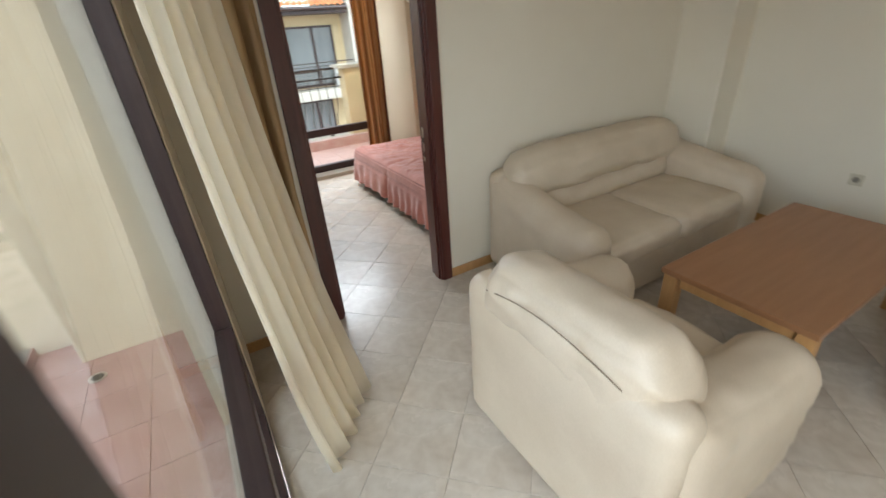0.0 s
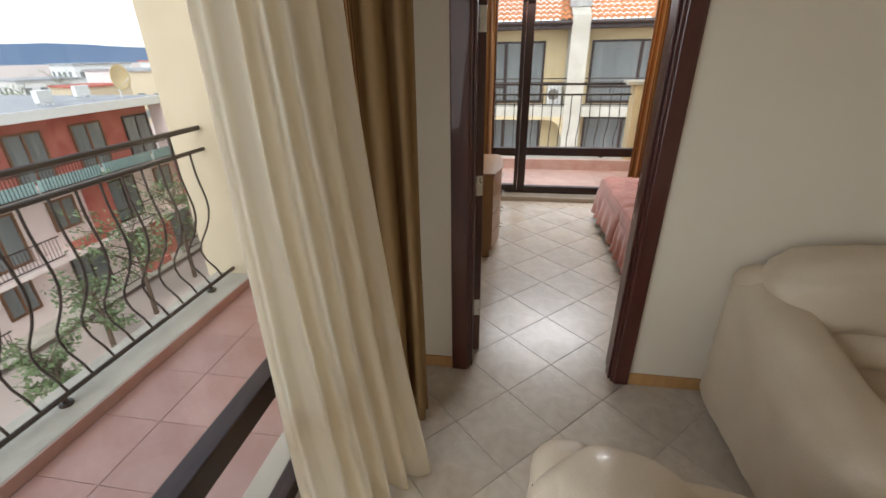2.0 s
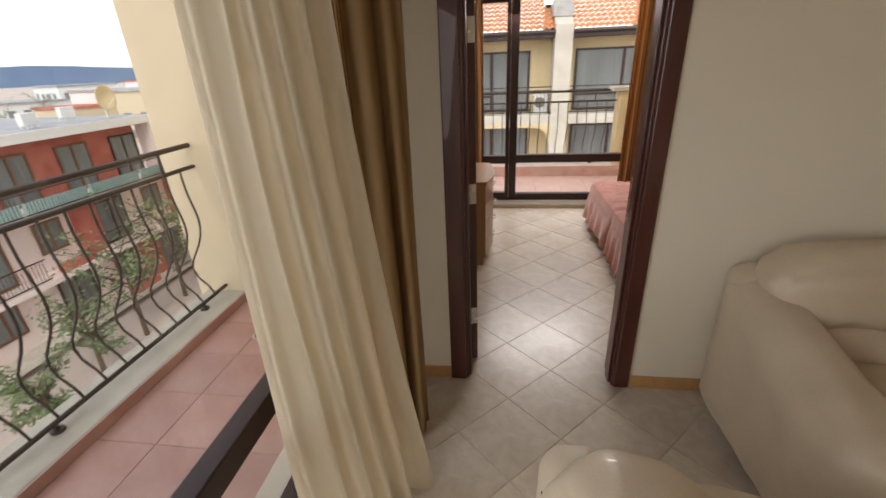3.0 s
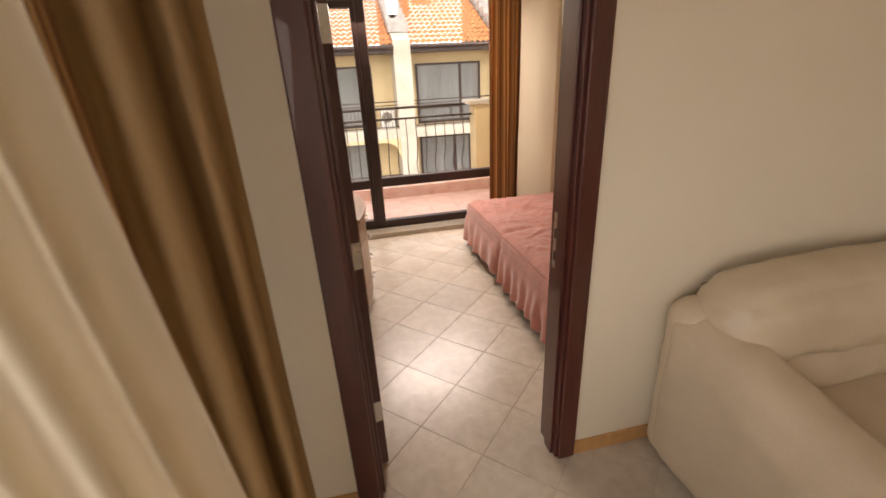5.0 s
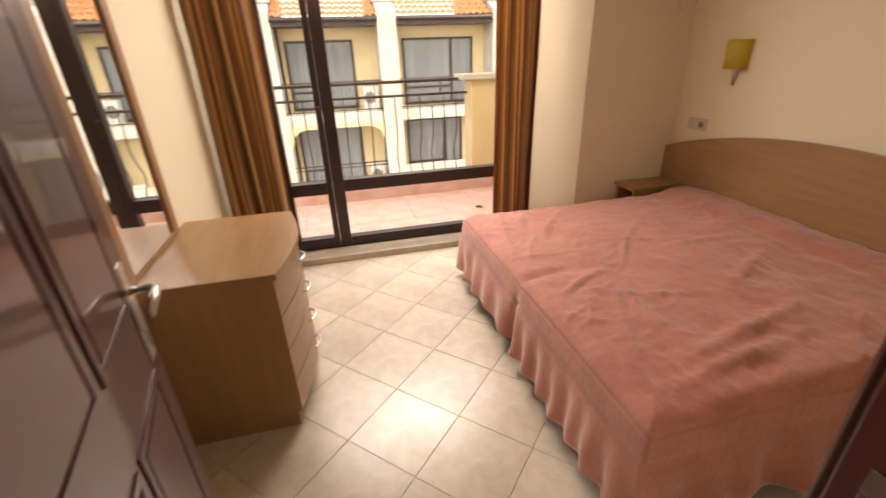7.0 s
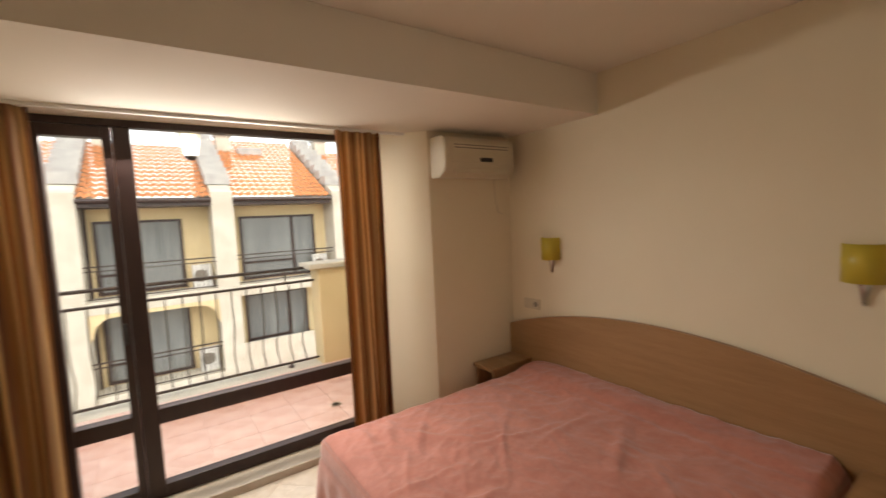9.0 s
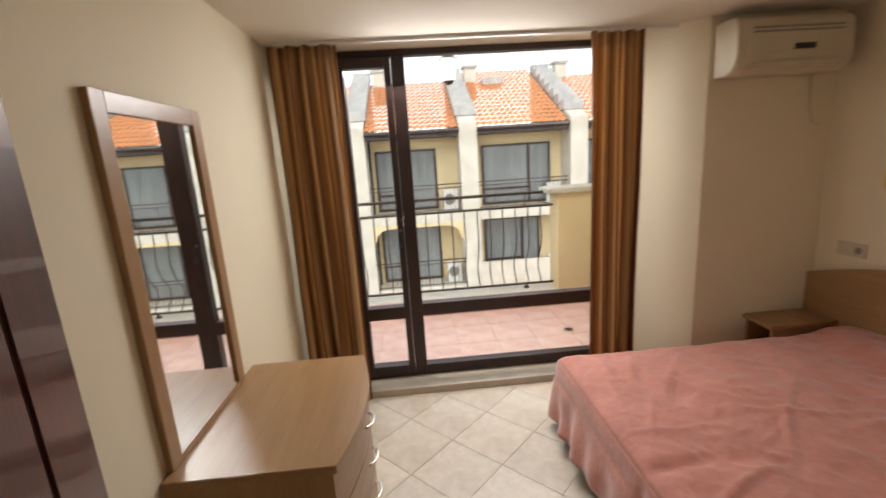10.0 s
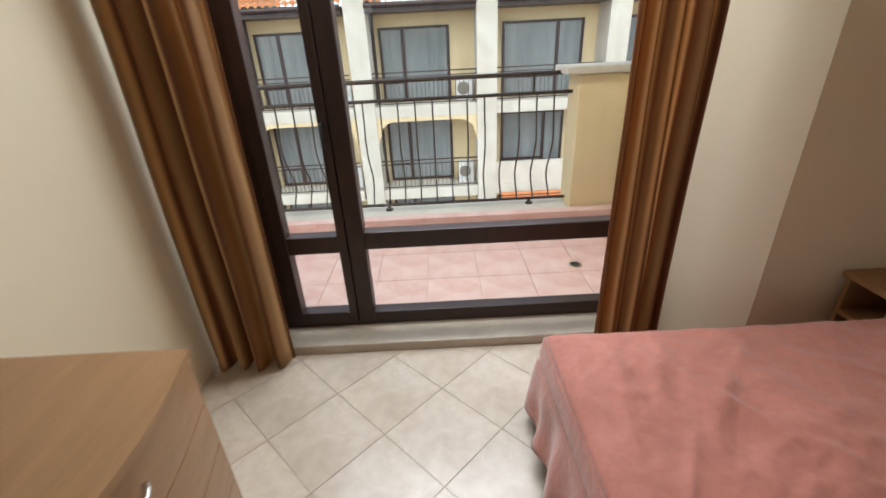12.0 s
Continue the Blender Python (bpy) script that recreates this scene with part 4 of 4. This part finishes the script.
def small_rail(parent, x0, x1, z0, z1):
    r = part("balcony_rail", boxes([(x0, x1, FRONT, FRONT + 0.03, z1 - 0.04, z1), (x0, x1, FRONT, FRONT + 0.03, z1 - 0.16, z1 - 0.13), (x0, x1, FRONT, FRONT + 0.03, z0 + 0.06, z0 + 0.09)]), IRON, parent)
    n = int((x1 - x0) / 0.13)
    part("bars", boxes([(x0 + (x1 - x0) * k / n - 0.008, x0 + (x1 - x0) * k / n + 0.008, FRONT + 0.005, FRONT + 0.02, z0 + 0.09, z1 - 0.16) for k in range(1, n)]), IRON, r)
    return r


def far_window(parent, x0, x1, z0, z1, split, y=FACE):
    w = part("window", boxes([(x0, x1, y - 0.05, y + 0.02, z1 - 0.08, z1), (x0, x1, y - 0.05, y + 0.02, z0, z0 + 0.10), (x0, x0 + 0.09, y - 0.05, y + 0.02, z0 + 0.1, z1 - 0.08), (x1 - 0.09, x1, y - 0.05, y + 0.02, z0 + 0.1, z1 - 0.08), (split - 0.06, split + 0.06, y - 0.05, y + 0.02, z0 + 0.1, z1 - 0.08), (x0 + 0.09, split - 0.06, y - 0.05, y + 0.02, z0 + 0.55, z0 + 0.63)]), FRAME, parent)
    part("pane", boxes([(x0 + 0.09, split - 0.06, y - 0.03, y - 0.02, z0 + 0.1, z1 - 0.08), (split + 0.06, x1 - 0.09, y - 0.03, y - 0.02, z0 + 0.1, z1 - 0.08)]), FARGLASS, w)
    return w


def arch_panel(x0, x1, z_spring, z_top):
    """A wall strip over a balcony with a flat-arched underside."""
    bm = bmesh.new()
    n = 20
    rows = []
    for k in range(n + 1):
        s = k / n
        x = x0 + (x1 - x0) * s
        e = min(s, 1 - s) * (x1 - x0)
        rise = (z_top - 0.12 - z_spring) * min(1, (1 - max(0, 1 - e / 0.55) ** 2) ** 0.5)
        rows.append([bm.verts.new((x, y, z)) for y, z in ((FRONT + 0.02, z_spring + rise), (FRONT + 0.02, z_top), (FRONT + 0.22, z_top), (FRONT + 0.22, z_spring + rise))])
    for a, b in zip(rows, rows[1:]):
        for i in range(4):
            bm.faces.new((a[i], a[(i + 1) % 4], b[(i + 1) % 4], b[i]))
    bm.faces.new(rows[0])
    bm.faces.new(rows[-1])
    return bm


PITCH = math.tan(radians(27))
for bx, kind in BAYS:
    x0, x1 = fx(bx), fx(bx + 2.75)
    # party wall that rises above the roof, with stepped capping
    pw = 0.62
    bm = bmesh.new()
    zt = fz(2.2)
    prof = [(FRONT - 0.05, GROUND), (FRONT - 0.05, zt + 0.25), (FRONT + 0.6, zt + 0.55), (FACE + 4.0, zt + 0.55 + 4.4 * PITCH), (FACE + 4.0, GROUND)]
    l = [bm.verts.new((x0 - 0.05, y, z)) for y, z in prof]
    r = [bm.verts.new((x0 - 0.05 + pw, y, z)) for y, z in prof]
    for i in range(5):
        bm.faces.new((l[i], l[(i + 1) % 5], r[(i + 1) % 5], r[i]))
    bm.faces.new(l)
    bm.faces.new(r)
    pier = part("party_wall", bm, WHITE, house, "white rendered party wall with stepped capping")
    part("capping", boxes([(x0 - 0.10, x0 + pw, FRONT + 0.5 + 0.55 * k, FRONT + 1.02 + 0.55 * k, zt + 0.52 + 0.55 * k * PITCH + 0.02, zt + 0.60 + 0.55 * (k + 1) * PITCH) for k in range(8)]), SLATE, pier)
    xa, xb = x0 + pw - 0.05, x1 - 0.05
    # roof slope with rounded tile courses
    bm = bmesh.new()
    ncol = int((xb - xa) / 0.21)
    cols = ncol * 4
    rows_n = 15 if kind == 2 else 12
    slope = []
    for j in range(rows_n + 1):
        line = []
        for k in range(2):
            jj = j + k * 0.98
            yy = FRONT - 0.12 + 0.33 * jj
            zz = zt + 0.06 + 0.33 * jj * PITCH + (0.02 if k == 0 else 0.0)
            line.append([bm.verts.new((xa + (xb - xa) * i / cols, yy, zz + 0.075 * abs(math.sin(math.pi * i / 4)))) for i in range(cols + 1)])
        for i in range(cols):
            bm.faces.new((line[0][i], line[0][i + 1], line[1][i + 1], line[1][i]))
    part("roof", bm, ROOF, house, "weathered orange clay roof tiles", smooth=True)
    part("roof_board", boxes([(xa, xb, FRONT - 0.05, FACE + 0.05, zt - 0.16, zt + 0.02)]), FRAME, house)
    part("gutter", tube([(xa, FRONT - 0.12, zt + 0.02), (xb, FRONT - 0.12, zt + 0.02)], 0.07, 8), FRAME, house)
    if kind == 2:
        part("skylight", box(xa + 0.9, xa + 1.8, FACE + 2.6, FACE + 3.5, zt + 0.1 + 3.6 * PITCH, zt + 0.45 + 3.6 * PITCH, bevel=0.03), SLATE, house)
    ch = part("chimney", boxes([(x0 + 0.75, x0 + 1.25, FACE + 2.9, FACE + 3.4, zt + 1.5, zt + 2.75)]), WHITE, house)
    part("chimney_cap", box(x0 + 0.68, x0 + 1.32, FACE + 2.83, FACE + 3.47, zt + 2.752, zt + 2.85), SLATE, ch)
    for lvl in range(4):
        zf = fz(0.22) - lvl * 2.72
        sl = part("balcony_slab", box(xa, xb, FRONT, FACE - 0.001, zf - 0.36, zf, bevel=0.01), WHITE, house)
        wx0, wx1 = (x0 + (0.78 if kind != 2 else 0.85), x0 + (3.02 if kind != 2 else 3.45))
        if lvl % 2 and kind == 2:
            wx1 = x0 + 3.0
        far_window(house, wx0, wx1, zf + 0.04, zf + 2.25, wx0 + (wx1 - wx0) * (0.34 if kind != 2 else 0.68))
        if lvl == 1 and kind == 2:
            part("balcony_parapet", box(xa, xb, FRONT + 0.02, FRONT + 0.18, zf, zf + 0.75, bevel=0.01), WHITE, house)
        else:
            small_rail(house, xa, xb, zf, zf + 1.0)
        if lvl == 1 and kind != 2:
            part("arch", arch_panel(xa, xb, zf + 1.55, zf + 2.72 - 0.361), YELLOW, house)
        if lvl < 2:
            unit = part("condenser", box(xb - 0.62, xb - 0.08, FACE - 0.55, FACE - 0.3, zf, zf + 0.75, bevel=0.02), WHITEPL, house)
            part("fan", tube([(xb - 0.40, FACE - 0.556, zf + 0.4), (xb - 0.40, FACE - 0.551, zf + 0.4)], 0.2, 16), PLASTIC_D, unit)
    part("drainpipe", tube([(x0 + 0.62, FACE - 0.12, zt), (x0 + 0.62, FACE - 0.12, GROUND)], 0.05, 8), FRAME, house)

# low tiled roof of a kiosk in the yard
kiosk = thing("garden_kiosk", (0, 0, 0), "low yard building with a red tiled roof", "kiosk")
part("wall", box(fx(3.0), fx(4.6), 15.2, 16.8, GROUND, -4.4), YELLOW, kiosk)
bm = bmesh.new()
for k in range(14):
    y0, z0 = 14.8 + k * 0.17, -4.4 + k * 0.085
    add_box(bm, fx(2.8), fx(4.8), y0, y0 + 0.18, z0, z0 + 0.07, bevel=0.02, seg=1)
part("roof", bm, ROOF, kiosk)

# ---- pink apartment house beyond the balcony ----
RX, RZ = -19.0, -0.45
flats = thing("apartment_building", (0, 0, 0), "pink and brick red apartment building with balconies and a flat roof", "apartment building")
part("wall", box(RX - 11, RX, -16, 23.3, GROUND - 3, RZ - 3.0), ROSE, flats)
part("top_storey", box(RX - 11, RX - 0.9, -16, 22.6, RZ - 3.0, RZ - 0.15), RED, flats, "brick red set-back top storey")
part("roof", box(RX - 12, RX + 0.1, -17, 23.6, RZ - 0.15, RZ + 0.10, bevel=0.03), GRAVEL, flats, "grey flat roof with a white edge")
part("roof_edge", box(RX + 0.102, RX + 0.2, -17, 23.6, RZ - 0.25, RZ + 0.16), WHITEPL, flats)
part("end_pier", box(RX - 0.8, RX + 0.05, 22.7, 23.3, RZ - 3.0, RZ - 0.16), ROSE, flats)
for lvl in range(5):
    zf = RZ - 3.0 - 2.75 * lvl
    part("balcony_slab", box(RX, RX + 1.0, -16, 23.3, zf - 0.22, zf), WHITE if lvl % 2 == 0 else ROSE, flats)
    for k in range(13):
        y = -15.2 + 3.0 * k
        yy = RX - 0.88 if lvl == 0 else RX + 0.02
        ww, z0, z1 = (1.7, zf + 0.05, zf + 2.25) if lvl == 0 or (k + lvl) % 2 == 0 else (1.25, zf + 0.80, zf + 2.20)
        w = part("window", boxes([(yy, yy + 0.06, y, y + ww, z0, z0 + 0.1), (yy, yy + 0.06, y, y + ww, z1 - 0.1, z1), (yy, yy + 0.06, y, y + 0.1, z0 + 0.1, z1 - 0.1), (yy, yy + 0.06, y + ww - 0.1, y + ww, z0 + 0.1, z1 - 0.1), (yy, yy + 0.06, y + ww * 0.5 - 0.05, y + ww * 0.5 + 0.05, z0 + 0.1, z1 - 0.1)]), TIMBER if (k + lvl) % 3 else FRAME, flats)
        part("pane", box(yy + 0.01, yy + 0.02, y + 0.1, y + ww - 0.1, z0 + 0.1, z1 - 0.1), FARGLASS, w)
        if lvl == 0 or (k + lvl) % 2 == 0:
            y0, y1 = y - 0.6, y + 2.3
            rl = part("balcony_rail", boxes([(RX + 0.95, RX + 0.99, y0, y1, zf + 0.95, zf + 1.0), (RX + 0.95, RX + 0.99, y0, y1, zf + 0.08, zf + 0.12)]), IRON, flats)
            part("bars", boxes([(RX + 0.96, RX + 0.98, y0 + 0.145 * q, y0 + 0.145 * q + 0.02, zf + 0.12, zf + 0.95) for q in range(1, 20)]), IRON, rl)
            if lvl == 0:
                part("screen", box(RX + 0.92, RX + 0.94, y0, y1, zf + 0.1, zf + 0.6), AQUA, rl, "pale aqua balcony screen")
        if lvl and (k + lvl) % 2 and k > 9:
            part("red_bay", box(RX + 0.001, RX + 0.30, y + 1.75, y + 2.9, zf + 0.001, zf + 2.52), RED, flats)
            part("planter", box(RX + 0.5, RX + 0.9, y, y + 1.6, zf, zf + 0.35, bevel=0.02), RED, flats)
rnd = random.Random(4)
for k in range(12):
    y = -10 + 2.8 * k + rnd.uniform(-0.8, 0.8)
    o = outdoor_ac("roof_condenser", (RX - rnd.uniform(1.5, 5), y, RZ + 0.10), -90 + rnd.uniform(-10, 10), "white condenser unit on the flat roof", "roof condensers") if k == 0 else copy_thing(o, pose(RX - rnd.uniform(1.5, 5), y, RZ + 0.10, 0, 0, -90 + rnd.uniform(-10, 10)))
dish = thing("satellite_dish", (RX - 1.2, 21.6, RZ + 0.10), "pale yellow satellite dish on the flat roof", "satellite dish")
part("mast", tube([(0, 0, 0), (0, 0, 0.75)], 0.04), WHITEPL, dish)
bm = bmesh.new()
rings = [[bm.verts.new((0.06 + 0.22 * (r / 5) ** 2, 0.62 * r / 5 * math.cos(a), 1.05 + 0.66 * r / 5 * math.sin(a))) for a in [2 * math.pi * k / 24 for k in range(24)]] for r in range(1, 6)]
for a, b in zip(rings, rings[1:]):
    for k in range(24):
        bm.faces.new((a[k], a[(k + 1) % 24], b[(k + 1) % 24], b[k]))
bm.faces.new(rings[0])
bowl = part("bowl", bm, YELLOW, dish, smooth=True)
bowl.modifiers.new("thickness", "SOLIDIFY").thickness = 0.02
part("feed_arm", tube([(0.1, 0, 0.5), (0.75, 0, 1.0)], 0.02), WHITEPL, dish)

# ---- ground, plants, distance ----
whole("ground", box(-2500, 2500, -2500, 2500, GROUND - 0.3, GROUND), EARTH, "pale paved yard and open ground", "ground", "structure")


def shrub(name, at, height, seed, label, category):
    """A trunk with drooping limbs that carry many small leaves."""
    r = random.Random(seed)
    t = thing(name, at, label, category)
    bm = tube([(0, 0, 0), (0.05, 0.02, height * 0.4), (0.0, 0.08, height * 0.75)], [0.11, 0.08, 0.03])
    limbs = []
    for k in range(22):
        a, z = r.uniform(0, 6.28), height * r.uniform(0.3, 0.78)
        ln = height * r.uniform(0.18, 0.38)
        e = Vector((math.cos(a) * ln, math.sin(a) * ln, z + ln * r.uniform(0.2, 0.9)))
        m = Vector((e.x * 0.5, e.y * 0.5, (z + e.z) / 2 + 0.12 * ln))
        add_tube(bm, [(0, 0, z), m, e], [0.03, 0.02, 0.008], 5)
        limbs.append((Vector((0, 0, z)), m, e))
    part("trunk", bm, BARK, t)
    verts, faces = [], []
    for a, m, e in limbs:
        for q in range(48):
            s = r.uniform(0.25, 1.08)
            c = a.lerp(m, s * 2) if s < 0.5 else m.lerp(e, s * 2 - 1)
            c = c + Vector((r.gauss(0, 0.16), r.gauss(0, 0.16), r.gauss(0, 0.16))) * height * 0.22
            d = Vector((r.uniform(-1, 1), r.uniform(-1, 1), r.uniform(-0.9, 0.5))).normalized()
            w = d.orthogonal().normalized() * r.uniform(0.03, 0.06)
            ln = r.uniform(0.12, 0.26)
            i = len(verts)
            verts += [c, c + d * ln * 0.5 + w, c + d * ln, c + d * ln * 0.5 - w]
            faces.append((i, i + 1, i + 2, i + 3))
    me = bpy.data.meshes.new("crown")
    me.from_pydata(verts, [], faces)
    me.materials.append(LEAF)
    o = new("crown", me)
    o.parent = t


for k, (x, y, h) in enumerate(((-15.5, 15.0, 5.6), (-16.2, 18.6, 6.2), (-15.0, 12.2, 3.6), (-16.0, 21.5, 5.0), (-13.5, 9.0, 3.0))):
    shrub("tree", (x, y, GROUND), h, 30 + k, "loose green tree in front of the pink apartment building", "tree")

rnd = random.Random(9)
for k in range(26):
    a = radians(rnd.uniform(100, 178))
    d = rnd.uniform(75, 210)
    w, dp, h = rnd.uniform(9, 22), rnd.uniform(8, 14), rnd.uniform(5.5, 10.2) * (0.75 + d / 420)
    x, y = d * math.cos(a), d * math.sin(a)
    b = thing("far_building", (x, y, GROUND), "pale flat-roofed town building in the distance", "building", "far town buildings", turn=rnd.choice((0, 12, -20)))
    part("wall", box(-w / 2, w / 2, -dp / 2, dp / 2, 0, h), WHITEPL if k % 3 else STUCCO, b)
    part("roof", box(-w / 2 - 0.3, w / 2 + 0.3, -dp / 2 - 0.3, dp / 2 + 0.3, h, h + 0.4), GRAVEL if k % 4 else RED, b)
    wb = bmesh.new()
    for f in range(int(h / 3)):
        for i in range(int(w / 3)):
            add_box(wb, -w / 2 + 0.8 + 3 * i, -w / 2 + 2.2 + 3 * i, -dp / 2 - 0.02, dp / 2 + 0.02, 0.8 + 3 * f, 2.3 + 3 * f)
            add_box(wb, -w / 2 - 0.02, w / 2 + 0.02, -dp / 2 + 1 + 3 * min(i, 3), -dp / 2 + 2.4 + 3 * min(i, 3), 0.8 + 3 * f, 2.3 + 3 * f)
    part("windows", wb, FARGLASS, b)
for k in range(14):
    a = radians(rnd.uniform(110, 170))
    d = rnd.uniform(60, 130)
    if k < 7:
        shrub("tree", (d * math.cos(a), d * math.sin(a), GROUND), rnd.uniform(7, 11), 60 + k, "dark green tree among town buildings", "tree")
# ridge of far hills; its haze is only the blue base colour
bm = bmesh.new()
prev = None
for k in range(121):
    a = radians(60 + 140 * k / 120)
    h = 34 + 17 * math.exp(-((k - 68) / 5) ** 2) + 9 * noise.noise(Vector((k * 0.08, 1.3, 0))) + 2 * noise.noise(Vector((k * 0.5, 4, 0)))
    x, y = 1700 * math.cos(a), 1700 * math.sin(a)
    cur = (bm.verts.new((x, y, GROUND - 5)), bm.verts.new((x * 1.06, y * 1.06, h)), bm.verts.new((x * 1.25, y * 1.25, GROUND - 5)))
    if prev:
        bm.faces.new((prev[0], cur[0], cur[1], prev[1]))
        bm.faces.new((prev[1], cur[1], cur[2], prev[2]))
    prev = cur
whole("backdrop", bm, HILL, "long wooded hills on the horizon, coloured blue for distance haze", "hills", "structure")


# ---- floor tiles, laid diagonally ----
SIDE = 0.335
HALF = SIDE / math.sqrt(2)
OX, OY = 1.172, 4.185


def clip_poly(poly, x0, x1, y0, y1):
    for ax, lim, sg in ((0, x0, 1), (0, x1, -1), (1, y0, 1), (1, y1, -1)):
        out = []
        for p, q in zip(poly, poly[1:] + poly[:1]):
            a, b = sg * (p[ax] - lim), sg * (q[ax] - lim)
            if a >= 0:
                out.append(p)
            if a * b < 0:
                t = a / (a - b)
                out.append((p[0] + t * (q[0] - p[0]), p[1] + t * (q[1] - p[1])))
        poly = out
        if len(poly) < 3:
            return []
    return poly


def tile_mesh(poly):
    """A low tile with a chamfered rim."""
    bm = bmesh.new()
    c = Vector((sum(p[0] for p in poly) / len(poly), sum(p[1] for p in poly) / len(poly)))
    rings = []
    for ins, z in ((0.0, -0.0038), (0.0, -0.001), (0.0014, 0.0)):
        row = []
        for p in poly:
            d = Vector(p) - c
            d = d * max(0.0, 1 - ins / max(d.length, 0.01))
            row.append(bm.verts.new((c.x + d.x, c.y + d.y, z)))
        rings.append(row)
    n = len(poly)
    for a, b in zip(rings, rings[1:]):
        for k in range(n):
            bm.faces.new((a[k], a[(k + 1) % n], b[(k + 1) % n], b[k]))
    bm.faces.new(rings[-1])
    return mesh_of(bm, "floor_tile", TILE)


G = HALF - 0.0011
full = tile_mesh([(-G, 0), (0, -G), (G, 0), (0, G)])
for i in range(-24, 25):
    for j in range(-36, 12):
        if (i + j) % 2 == 0:
            continue
        cx, cy = OX + i * HALF, OY + j * HALF
        raw = [(cx - G, cy), (cx, cy - G), (cx + G, cy), (cx, cy + G)]
        cut = clip_poly(raw, XL + 0.002, XR - 0.002, YB + 0.002, 5.178)
        if len(cut) < 3:
            continue
        if cut == raw:
            o = new("floor_tile", full)
            o.location = (cx, cy, 0)
        else:
            o = new("floor_tile", tile_mesh([(a - cx, b - cy) for a, b in cut]))
            o.location = (cx, cy, 0)
        o.parent = floor
